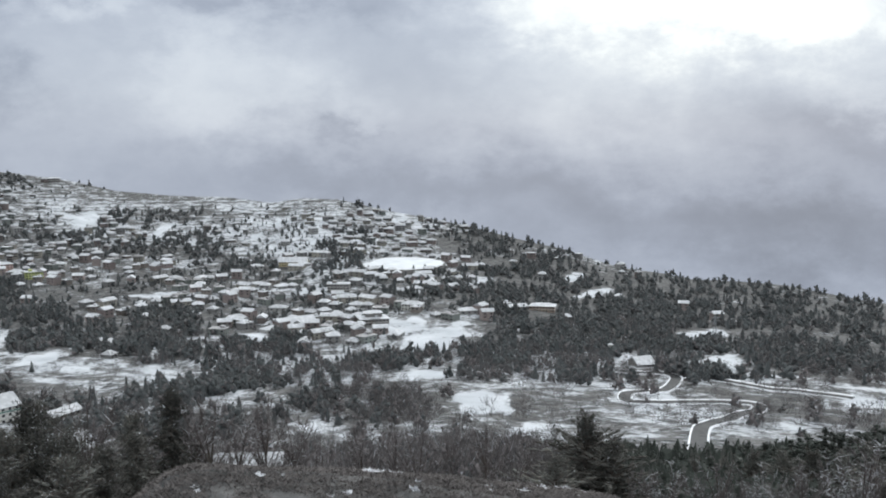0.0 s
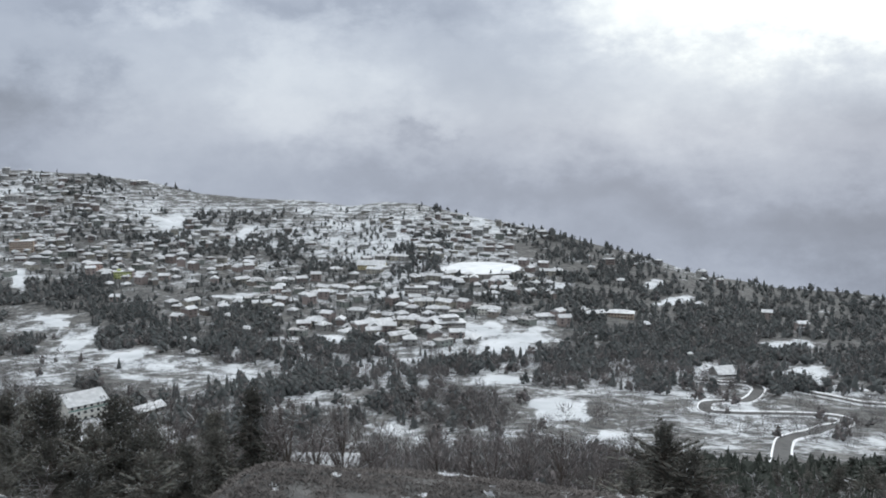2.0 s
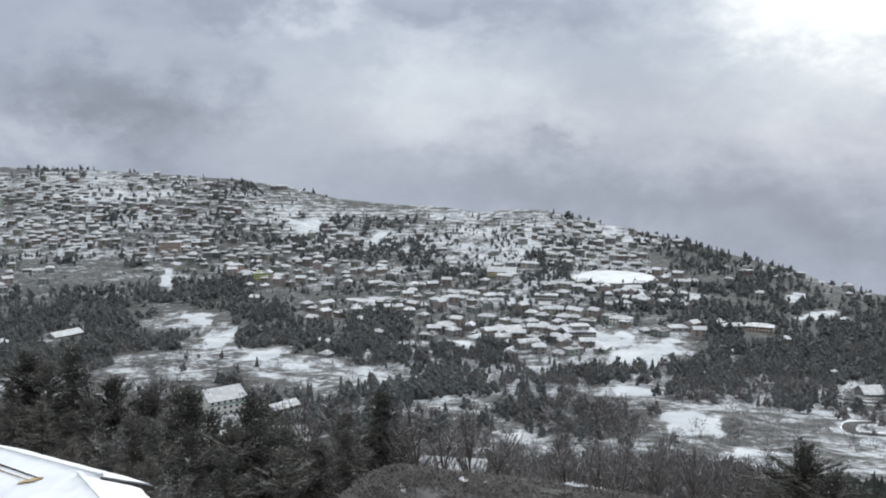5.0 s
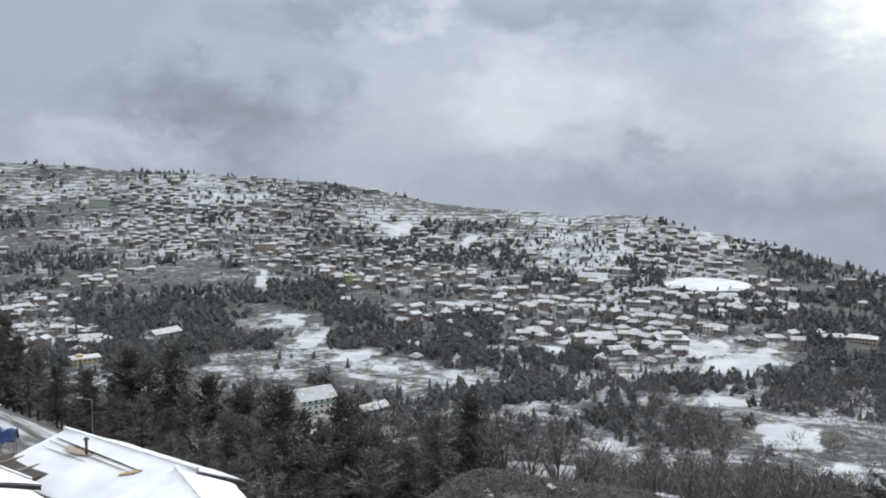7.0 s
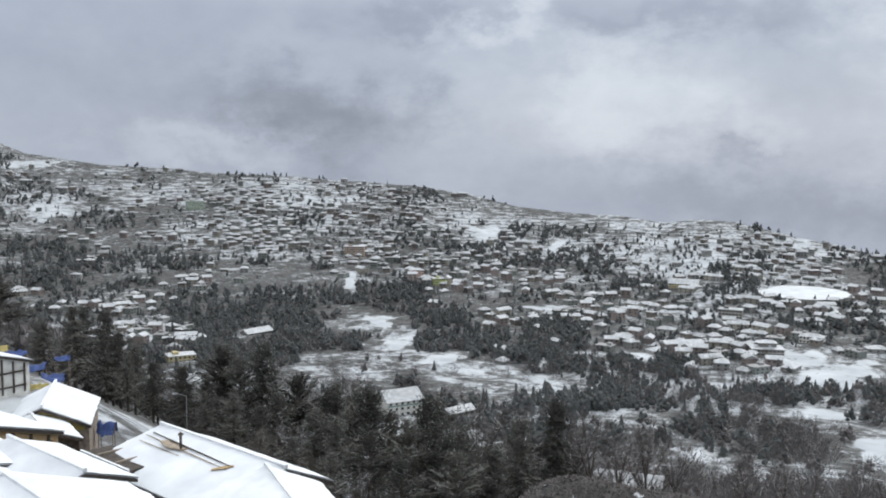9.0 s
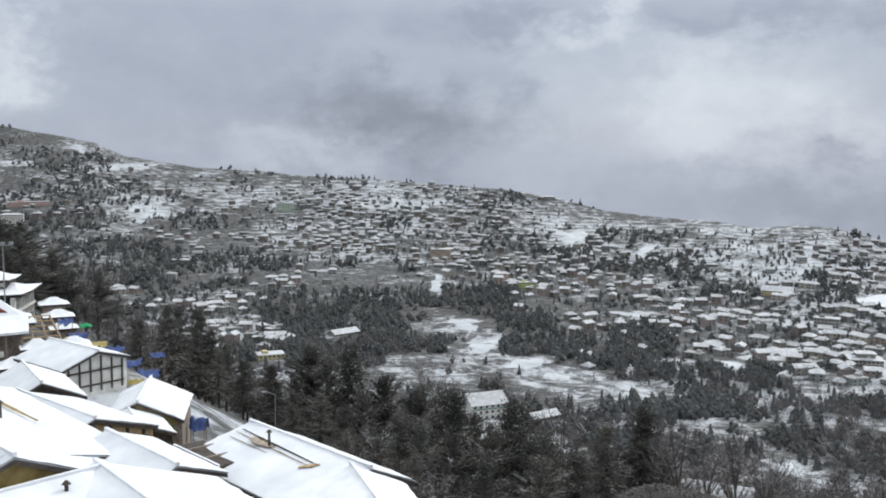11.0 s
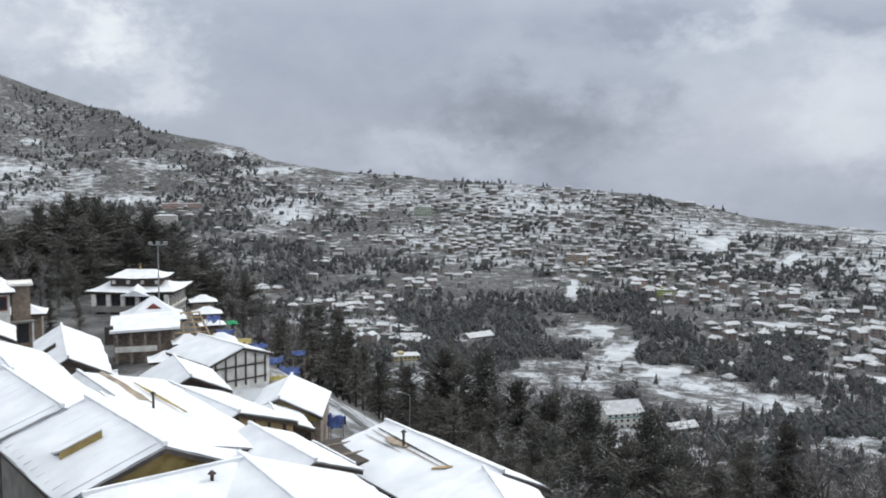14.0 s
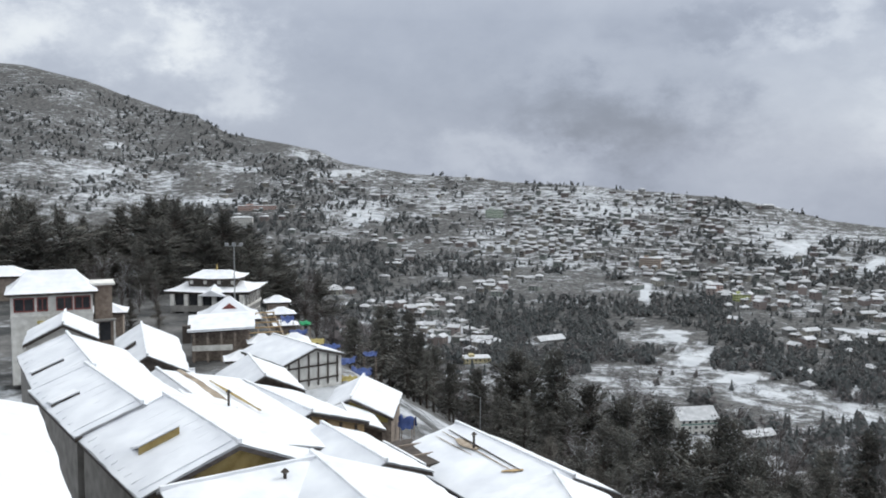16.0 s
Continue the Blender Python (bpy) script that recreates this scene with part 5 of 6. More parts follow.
def scatter(n, lo, hi, gap):
    """Up to n sight lines drawn by the town's density, kept apart from one another."""
    m = n * 14
    az, el = rng.uniform(lo[0], hi[0], m), rng.uniform(lo[1], hi[1], m)
    x, y, z = land(az, el)
    dens = town_density(az, el) * np.clip(0.42 + 2.4 * fbm(x, y, 95, 4, 77), 0.015, 1)
    d = far_d(az, el)
    ok = rng.random(m) < dens
    for q in FIELDS:
        ok &= blot(az, el, *q) < 0.2
    kept, cells = [], {}
    for k in np.nonzero(ok)[0]:
        a, e, g = float(az[k]), float(el[k]), gap * 1000 / float(d[k])
        key = (int(a / 2), int(e / 1))
        near = [p for i in (-1, 0, 1) for j in (-1, 0, 1) for p in cells.get((key[0] + i, key[1] + j), ())]
        if any(abs(p[0] - a) < g * 1.5 and abs(p[1] - e) < g * 0.55 for p in near):
            continue
        cells.setdefault(key, []).append((a, e))
        kept.append((a, e))
        if len(kept) >= n:
            break
    return kept


# Town plaster is lightened; the tone stands in for haze over far walls.
M_TOWN = [surface("hazed_plaster_" + n, tuple(c * 0.7 for c in col), col, 0.5, 0.9, 0.2, spread=0.3) for n, col in (
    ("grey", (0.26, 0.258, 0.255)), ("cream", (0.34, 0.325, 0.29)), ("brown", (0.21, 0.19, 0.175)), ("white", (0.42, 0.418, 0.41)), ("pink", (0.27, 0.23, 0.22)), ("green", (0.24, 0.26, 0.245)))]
spots = scatter(1800, (-24, -13.2), (62, 1), 0.36)
spots.sort(key=lambda p: float(far_d(*p)))
kinds = [(rng.integers(0, 3) + 3 * (k % 2), w, d, h) for k, (w, d, h) in enumerate(((8, 9, 3.0), (13, 9, 5.6), (10, 8, 3.2), (15, 10, 5.8), (11, 10, 6.0), (18, 10, 3.4), (9, 8, 5.6), (12, 10, 8.6), (20, 10, 5.8)))]
protos = [town_house(k, w, d, h) for k, w, d, h in kinds]


def facing(az, spread=40):
    return az + float(rng.normal(0, spread))


for i, (az, el) in enumerate(spots[:290]):
    x, y, z = (float(v) for v in land(az, el))
    copy_thing(protos[i % len(protos)], pose(x, y, z, 0, 0, facing(az)))
for p, (az, el) in zip(protos, spots[290:290 + len(protos)]):
    x, y, z = (float(v) for v in land(az, el))
    p.matrix_basis = pose(x, y, z, 0, 0, facing(az))

# the rest of the town, too far and too many to tell apart
V, T, MI = [], [], []
count = 0
for az, el in spots[299:]:
    x, y, z = (float(v) for v in land(az, el))
    w, d, h = rng.uniform(6, 16), rng.uniform(6, 11), rng.choice([2.6, 3.0, 3.4, 5.6, 6.0, 8.4])
    a = radians(facing(az, 34))
    c, s = math.cos(a), math.sin(a)
    o, col = 0.55, int(rng.integers(1, 7))
    wr, rr = [(-w / 2, -d / 2), (w / 2, -d / 2), (w / 2, d / 2), (-w / 2, d / 2)], [(-w / 2 - o, -d / 2 - o), (w / 2 + o, -d / 2 - o), (w / 2 + o, d / 2 + o), (-w / 2 - o, d / 2 + o)]
    k = rng.choice([0.3, 0.6, 0.85, 0.98])
    rise = rng.uniform(1.6, 3.0) if k < 0.9 else 0.1
    top = 8 if rng.random() < 0.22 else 0
    pts = [(*p, -4) for p in wr] + [(*p, h) for p in wr] + [(*p, h) for p in rr] + [(*p, h + 0.35) for p in rr] + [(p[0] * k, p[1] * (0.1 if k < 0.9 else 0.98), h + 0.35 + rise) for p in rr]
    V += [(x + px * c - py * s, y + px * s + py * c, z + pz) for px, py, pz in pts]
    for lo_, mat in ((0, col), (8, top), (12, top)):
        for i in range(4):
            q = (count + lo_ + i, count + lo_ + (i + 1) % 4, count + lo_ + 4 + (i + 1) % 4, count + lo_ + 4 + i)
            T += [(q[0], q[1], q[2]), (q[0], q[2], q[3])]
            MI += [mat, mat]
    T += [(count + 16, count + 17, count + 18), (count + 16, count + 18, count + 19), (count + 8, count + 10, count + 9), (count + 8, count + 11, count + 10)]
    MI += [top] * 4
    count += 20
    # dark window strips set into the front
    for f in range(max(1, int(h / 2.9))):
        for u in (-0.28, 0.0, 0.28):
            zc = h - 1.7 - 2.9 * f
            ring = [(u * w - 0.9, -d / 2 - 0.06, zc - 0.6), (u * w + 0.9, -d / 2 - 0.06, zc - 0.6), (u * w + 0.9, -d / 2 - 0.06, zc + 0.7), (u * w - 0.9, -d / 2 - 0.06, zc + 0.7)]
            V += [(x + px * c - py * s, y + px * s + py * c, z + pz) for px, py, pz in ring]
            T += [(count, count + 1, count + 2), (count, count + 2, count + 3)]
            MI += [7, 7]
            count += 4
if T:
    tagged(new("far_town", big_mesh("far_town", np.array(V), np.array(T), [M_ROOF_SNOW, *M_TOWN, M_PANE_SHADE, M_ROOF_OLD], np.array(MI))), "crowded far houses with snow-covered roofs on the hillside", "houses", kind="stuff")


# ---------------------------------------------------------------- woods
ICO_V = np.array([(0, -1, 1.618), (0, 1, 1.618), (0, -1, -1.618), (0, 1, -1.618), (-1, 1.618, 0), (1, 1.618, 0), (-1, -1.618, 0), (1, -1.618, 0), (-1.618, 0, 1), (1.618, 0, 1), (-1.618, 0, -1), (1.618, 0, -1)]) / 1.902
ICO_F = np.array([(a, b, c) for a, b, c in itertools.combinations(range(12), 3) if max(np.linalg.norm(ICO_V[p] - ICO_V[q]) for p, q in ((a, b), (b, c), (a, c))) < 1.1])


def lump(r, centre, size, jag=0.28):
    """One uneven clump of foliage as 20 triangles."""
    v = ICO_V * (1 + r.uniform(-jag, jag, (12, 1))) * np.asarray(size) + np.asarray(centre)
    return v[ICO_F]


def flakes(r, c, size):
    """Loose sprays about the places c."""
    e = r.normal(0, 1, (len(c), 3, 3))
    e /= np.linalg.norm(e, axis=-1, keepdims=True)
    return c[:, None, :] + e * size * r.uniform(0.5, 1.2, (len(c), 1, 1))


def tuft(kind, seed):
    """A small tree of unit height: 0 tiered evergreen, 1 round evergreen of several clumps, 2 bare broadleaf."""
    r = np.random.default_rng(seed)
    if kind == 0:
        tri = []
        for t in (0.14, 0.30, 0.46, 0.62, 0.77):
            n, rad = 7, 0.25 * (1.05 - t) ** 0.85
            a = np.linspace(0, 6.2832, n, endpoint=False) + r.uniform(0, 1)
            ring = np.stack([np.cos(a), np.sin(a), 0 * a], -1) * rad * r.uniform(0.65, 1.2, (n, 1)) + np.array([0, 0, t - 0.03])
            tip = np.array([0, 0, t + 0.27])
            tri += [(ring[i], ring[(i + 1) % n], tip) for i in range(n)]
        t = r.uniform(0.06, 0.95, 34)
        a = r.uniform(0, 6.2832, 34)
        c = np.stack([0.26 * (1.03 - t) ** 0.85 * np.cos(a), 0.26 * (1.03 - t) ** 0.85 * np.sin(a), t], -1)
        return np.concatenate([np.array(tri), flakes(r, c, 0.05)])
    if kind == 1:
        tri = [lump(r, (r.uniform(-0.2, 0.2), r.uniform(-0.2, 0.2), z), (w, w, w), 0.55) for z, w in ((0.20, 0.15), (0.32, 0.19), (0.45, 0.17), (0.55, 0.19), (0.68, 0.15), (0.82, 0.13))]
        a, t = r.uniform(0, 6.2832, 90), r.uniform(0.1, 1.0, 90)
        rad = 0.40 * np.sqrt(np.clip(1 - (1.9 * t - 0.9) ** 2, 0.03, 1))
        return np.concatenate(tri + [flakes(r, np.stack([rad * np.cos(a), rad * np.sin(a), t], -1) * r.uniform(0.75, 1.1, (90, 1)), 0.05)])
    n = 120
    t, ang = r.uniform(0.06, 1, n), r.uniform(0, 6.2832, n)
    rad = 0.40 * np.sqrt(np.clip(1 - (1.7 * t - 0.85) ** 2, 0.02, 1)) * r.uniform(0.2, 1.1, n)
    c = np.stack([rad * np.cos(ang), rad * np.sin(ang), t], -1)
    side = r.normal(0, 1, (n, 3)) * np.array([1, 1, 0.2])
    side *= 0.011 / np.linalg.norm(side, axis=-1, keepdims=True)
    rise = np.stack([0.5 * c[:, 0], 0.5 * c[:, 1], r.uniform(0.12, 0.28, n)], -1)
    tri = np.stack([c - side, c + side, c + rise], 1)
    tri[:, :, 2] = np.maximum(tri[:, :, 2], -0.05)
    return tri


def forest(name, label, places, tufts, mats, shares):
    """Many trees in one mesh. places: x, y, z, height, which tuft."""
    chunks, idx = [], []
    for x, y, z, h, k in places:
        tri = tufts[k]
        a = rng.uniform(0, 6.283)
        c, s = math.cos(a), math.sin(a)
        wide = rng.uniform(0.8, 1.35)
        out_ = np.empty_like(tri)
        out_[..., 0] = x + (tri[..., 0] * c - tri[..., 1] * s) * h * wide
        out_[..., 1] = y + (tri[..., 0] * s + tri[..., 1] * c) * h * wide
        out_[..., 2] = z + tri[..., 2] * h
        chunks.append(out_)
        idx.append(rng.choice(len(mats), size=len(tri), p=shares))
    v = np.concatenate(chunks).reshape(-1, 3)
    t = np.arange(len(v)).reshape(-1, 3)
    return tagged(new(name, big_mesh(name, v, t, mats, np.concatenate(idx))), label, "trees", kind="stuff")


TUFTS = [tuft(0, 1), tuft(0, 2), tuft(1, 3), tuft(1, 4), tuft(2, 5), tuft(2, 6)]


def grow(n, lo, hi, pick, low, high, scrub=False):
    """Places for n trees, drawn by how wooded the land is there."""
    m = n * 7
    az, el = rng.uniform(lo[0], hi[0], m), rng.uniform(lo[1], hi[1], m)
    x, y, z = land(az, el)
    dens = np.clip((wood_density(az, el, x, y) - 0.38) * 2.6, 0, 1)
    if scrub:
        dens = np.maximum(dens, 0.3) * np.clip(0.8 + 0.9 * fbm(x, y, 45, 3, 12), 0.05, 1)
        for q in CLEARINGS:
            dens = dens * (1 - 0.75 * blot(az, el, *q, hard=1.6))
        dens = dens * ~((az < -7) & (el < -17.3))          # a close pine stand grows there
        for pts, w in LANES:
            dens = dens * (1 - band(az, el, pts, w * 1.5))
    if not scrub:
        low_land = np.clip((-12.8 - el) / 1.0, 0, 1)
        dens = dens * (1 - low_land * np.clip(0.75 - 2.2 * fbm(x, y, 40, 3, 19), 0, 0.95))
    keep = rng.random(m) < dens
    keep &= el < ridge(az)[0]
    for q in FIELDS:
        keep &= blot(az, el, *q) < 0.3
    keep &= ~((shelf(x, y) > z - 1) & (np.hypot(x, y) < 190)) & (knoll(x, y) < z - 0.3)
    keep &= clear_of_stands(x, y)
    i = np.nonzero(keep)[0][:n]
    return [(float(x[k]), float(y[k]), float(z[k]) - 0.4, float(rng.uniform(low, high)), int(rng.choice(pick))) for k in i]


forest("far_wood", "dark evergreen wood on the far hillside", grow(9800, (-28, -18.5), (68, 4), [0, 1, 2, 2, 3, 3], 5, 12.5), TUFTS, [M_WOOD_HAZED, M_TWIG], [0.86, 0.14])
forest("bare_wood", "bare grey-brown winter trees and scrub in the valley", grow(4600, (-28, -21.5), (48, -11), [4, 5, 4, 5, 4, 5, 2], 4.5, 9.5, True), TUFTS, [M_TWIG, M_TWIG_SNOW, M_WOOD_HAZED], [0.74, 0.02, 0.24])


def pine_stand(n):
    """A close dark stand on the slope to the east of the knoll, its upper edge rising eastward."""
    az, el = rng.uniform(-30, -7.5, n), rng.uniform(-24, -17.5, n)
    x, y, z = land(az, el)
    keep = el < -20.5 + (-az - 9) * 0.125 + 0.5 * fbm(x, y, 25, 3, 61)
    return [(float(x[k]), float(y[k]), float(z[k]) - 0.3, float(rng.uniform(7.5, 12.0)), int(rng.choice([0, 1, 0, 1, 2]))) for k in np.nonzero(keep)[0]]


forest("pine_stand", "close dark pine stand below the valley road", pine_stand(1900), TUFTS, [M_PINE, M_NEEDLE], [0.85, 0.15])


def gardens(n):
    """Small dark trees between the houses."""
    m = n * 6
    az, el = rng.uniform(-24, 62, m), rng.uniform(-13.5, 1, m)
    x, y, z = land(az, el)
    keep = (rng.random(m) < np.clip(town_density(az, el) * 1.3, 0, 1) * np.clip(0.55 - 2.0 * fbm(x, y, 95, 4, 77), 0.10, 1)) & (el < ridge(az)[0])
    for q in FIELDS:
        keep &= blot(az, el, *q) < 0.3
    keep &= clear_of_stands(x, y, 40.0)
    i = np.nonzero(keep)[0][:n]
    return [(float(x[k]), float(y[k]), float(z[k]) - 0.4, float(rng.uniform(3.5, 9)), int(rng.choice([0, 1, 2, 3, 4]))) for k in i]


forest("garden_trees", "dark small trees scattered between the town houses", gardens(3600), TUFTS, [M_WOOD_HAZED, M_TWIG], [0.85, 0.15])


# ---------------------------------------------------------------- the trees below the compound
def tube(bits, pts, r0, r1, sides=5):
    for k, (p, q) in enumerate(zip(pts, pts[1:])):
        n = len(pts) - 1
        ra, rb = r0 + (r1 - r0) * k / n, r0 + (r1 - r0) * (k + 1) / n
        d = (Vector(q) - Vector(p)).normalized()
        s = d.cross(Vector((0.3, 0.9, 0.2))).normalized()
        u = s.cross(d)
        ring = [s * math.cos(6.2832 * i / sides) + u * math.sin(6.2832 * i / sides) for i in range(sides)]
        bits.hull([Vector(p) + v * ra for v in ring], [Vector(q) + v * rb for v in ring])


def tree(name, label, style, h, seed, mats, shares, wide=1.0):
    """A tree h metres high. style: 'spire' conifer, 'wood' the same for a far stand, 'spread' broad juniper, 'bare' leafless."""
    r = random.Random(seed)
    g = np.random.default_rng(seed)
    root = thing(name, pose(0, 0, 0), label, "tree", "trees below the compound")
    trunk = Bits()
    pts = [(r.uniform(-0.02, 0.02) * h * k / 5, r.uniform(-0.02, 0.02) * h * k / 5, h * (0.72 if style == "bare" else 0.97) * k / 5 - (0.8 if k == 0 else 0)) for k in range(6)]
    tube(trunk, pts, 0.022 * h, 0.004 * h, 6)
    part("trunk", trunk, M_BARK, root)
    tips = []
    n = {"spire": 120, "spread": int(104 * max(1.0, wide ** 1.2)), "bare": 34, "wood": 56}[style]
    for k in range(n):
        t = r.uniform(0.10, 0.99) ** 0.85 if style in ("spire", "wood") else r.uniform(0.08, 0.97)
        a = r.uniform(0, 6.2832)
        if style in ("spire", "wood"):
            reach = 0.31 * h * wide * (1.02 - t) ** 0.8 * r.uniform(0.4, 1.3)
            dz = -0.05 * h * (1 - t) + r.uniform(-0.02, 0.03) * h
        elif style == "spread":
            reach = 0.31 * h * wide * (0.12 + 0.95 * math.sin(math.pi * min(1.0, 0.16 + 0.86 * t)) ** 0.8) * r.uniform(0.35, 1.2) * (0.75 + 0.4 * math.sin(t * 17 + seed))
            dz = r.uniform(-0.02, 0.06) * h
        else:
            reach = 0.28 * h * wide * r.uniform(0.4, 1.1) * math.sqrt(max(0.05, 1 - (1.5 * t - 0.8) ** 2))
            dz = r.uniform(0.10, 0.22) * h
        base_t = min(t, 0.95) if style in ("spire", "wood") else t * (0.9 if style == "spread" else 0.68)
        p0 = Vector((0, 0, h * base_t))
        p2 = Vector((reach * math.cos(a), reach * math.sin(a), h * t + dz))
        p1 = p0.lerp(p2, 0.5) + Vector((0, 0, r.uniform(-0.02, 0.02) * h))
        tips.append((p0, p1, p2))
    limbs = Bits()
    for p0, p1, p2 in tips:
        tube(limbs, [p0, p1, p2], 0.006 * h, 0.0018 * h, 3)
    tagged(part("branchwork", limbs, M_BARK, root), kind="stuff")
    tris, white = [], []
    sprays = {"spire": 96, "spread": 104 if wide < 1.4 else 64, "bare": 44, "wood": 18}[style]
    for p0, p1, p2 in tips:
        a0, a2 = np.array(p0), np.array(p2)
        if style == "bare":
            f = g.uniform(0.3, 1.0, sprays)[:, None]
            q = a0 + (a2 - a0) * f + (np.array(p1) - (a0 + a2) / 2) * (1 - np.abs(2 * f - 1))
            d = g.normal(0, 1, (sprays, 3)) * np.array([1, 1, 0.8]) + np.array([0, 0, 0.9])
            long, wide_ = h * g.uniform(0.05, 0.12, (sprays, 1)), np.full((sprays, 1), 0.0022 * h)
            white += [r.random() < 0.75] * sprays
        else:
            # a flat dark pad along the limb, fringed with short sprays
            way = (a2 - a0) / max(np.linalg.norm(a2 - a0), 0.01)
            reach = max(np.linalg.norm((a2 - a0)[:2]), 0.02 * h)
            for f, k in ((0.42, 1.0), (0.68, 0.9), (0.92, 0.65)):
                c = a0 + (a2 - a0) * f + g.normal(0, 0.006 * h, 3)
                pad = lump(g, (0, 0, 0), np.array((max(0.14 * reach, 0.016 * h), 0.022 * h, 0.013 * h)) * k * (1.7 if style == "wood" else 1.0), 0.45)
                ang = math.atan2(way[1], way[0])
                turn = np.array([[math.cos(ang), -math.sin(ang), 0], [math.sin(ang), math.cos(ang), 0], [0, 0, 1]])
                pad = pad @ turn.T + c
                pad[..., 2] += (pad[..., 0] - c[0]) * way[0] * way[2] + (pad[..., 1] - c[1]) * way[1] * way[2]
                tris.append(pad)
                white += [False] * 20
            f = 1.06 - 0.85 * g.random((sprays, 1)) ** 1.3
            q = a0 + (a2 - a0) * f + g.normal(0, 1, (sprays, 3)) * np.array([0.026, 0.026, 0.013]) * h
            d = way * 0.8 + g.normal(0, 0.75, (sprays, 3)) + np.array([0, 0, 0.2])
            k = 1.6 if style == "wood" else 1.0
            long, wide_ = h * k * g.uniform(0.010, 0.024, (sprays, 1)), h * k * g.uniform(0.0016, 0.0036, (sprays, 1))
            white += [r.random() < 0.34] * sprays
        d = d / np.linalg.norm(d, axis=1, keepdims=True) * long
        side = np.cross(d, g.normal(0, 1, (sprays, 3)))
        side = side / np.linalg.norm(side, axis=1, keepdims=True) * wide_
        tris.append(np.stack([q - side, q + side, q + d], 1))
    tris = np.concatenate(tris)
    v = np.array(tris).reshape(-1, 3)
    t = np.arange(len(v)).reshape(-1, 3)
    # snow lies where a spray faces the sky
    nrm = np.cross(v[t[:, 1]] - v[t[:, 0]], v[t[:, 2]] - v[t[:, 0]])
    up = np.abs(nrm[:, 2]) / (np.linalg.norm(nrm, axis=1) + 1e-9)
    last = len(mats) - 1
    idx = g.choice(len(mats), size=len(t), p=shares)
    idx = np.where((idx == last) | (g.random(len(t)) < shares[-1] * 1.5), last, idx)
    idx = np.where((idx == last) & ((up < 0.4) | ~np.array(white)), 0, idx)
    tagged(part("crown", big_mesh("crown", v, t, mats, idx), None, root, "bare twigs" if style == "bare" else "dense dark foliage with traces of snow"), kind="stuff")
    return root


DARK = [M_NEEDLE, M_NEEDLE_B, M_TWIG_SNOW]
BARE = [M_TWIG, M_TWIG_SNOW]
KINDS = {
    "spire": [tree("conifer", "tall dark conifer on the slope", "spire", 16, s, DARK, [0.63, 0.36, 0.01], w) for s, w in ((11, 1.15), (12, 1.0))],
    "wood": [tree("conifer", "dark conifer in a dense stand", "wood", 16, s, [M_PINE, M_NEEDLE, M_TWIG_SNOW], [0.80, 0.19, 0.01], w) for s, w in ((13, 1.25), (14, 1.1), (15, 1.4))],
    "broad": [tree("juniper", "broad dark juniper in a close stand", "spread", 14, s, DARK, [0.66, 0.32, 0.02], w) for s, w in ((33, 1.7), (34, 1.5))],
    "frost": [tree("snowy_conifer", "tall conifer dusted with snow", "spire", 16, 21, DARK, [0.48, 0.26, 0.26], 1.1)],
    "spread": [tree("juniper", "broad dark juniper with traces of snow", "spread", 14, s, DARK, [0.59, 0.36, 0.05], w) for s, w in ((31, 1.0), (32, 1.2))],
    "dusted": [tree("juniper", "broad juniper dusted with snow", "spread", 14, 41, DARK, [0.50, 0.30, 0.20], 1.1)],
    "bush": [tree("bush", "round brown-green bush on the slope", "spread", 7, 51, [M_NEEDLE_B, M_NEEDLE, M_SNOW], [0.75, 0.24, 0.01], 1.0)],
    "bare": [tree("bare_tree", "leafless grey-brown winter tree", "bare", 11, s, BARE, [0.93, 0.07], 1.0) for s in (61, 62)],
    "rime": [tree("frosted_tree", "leafless tree white with frost", "bare", 10, 71, BARE, [0.55, 0.45], 1.1)],
}


def plant(kind, places):
    """Set trees of one kind at x, y with a height factor."""
    protos = KINDS[kind]
    for k, (x, y, s) in reversed(list(enumerate(places))):
        m = pose(x, y, height_at(x, y), 0, 0, (k * 137.5) % 360) @ Matrix.Scale(s, 4)
        if k < len(protos):
            protos[k].matrix_basis = m
        else:
            copy_thing(protos[k % len(protos)], m)


def by_top(h, rows):
    """Places from bearing, elevation of the tree's top and distance; h is the model's height."""
    out_ = []
    for az, top, d in rows:
        x, y = -d * math.sin(radians(az)), d * math.cos(radians(az))
        out_.append((x, y, (d * math.tan(radians(top)) - height_at(x, y)) / h))
    return out_


SPIRE_AT = []
SPIRE_AT += [(-47.7, 142.2, 1.37), (-42.3, 143.9, 1.57), (41.7, 214.6, 0.52), (43.9, 216.0, 0.49), (47.6, 224.1, 0.55), (52.7, 237.2, 0.34), (50.2, 217.0, 0.44),
    (52.5, 218.5, 0.5), (52.9, 212.2, 0.62), (61.9, 239.6, 0.54), (62.9, 234.9, 0.44), (59.2, 213.7, 0.55), (65.1, 227.8, 0.64), (69.4, 234.9, 0.56),
    (63.5, 208.6, 0.64), (71.4, 227.6, 0.66), (67.9, 210.5, 0.75), (68.7, 207.0, 0.8), (79.2, 232.1, 0.67), (74.5, 212.8, 0.81), (79.5, 221.2, 0.75),
    (84.6, 229.6, 0.76), (81.1, 214.7, 0.89), (83.0, 214.6, 0.9), (83.0, 209.9, 1.02), (81.3, 200.7, 0.95), (90.6, 218.9, 1.08), (91.1, 215.2, 1.07),
    (90.1, 208.4, 1.07), (89.7, 202.9, 0.99)]
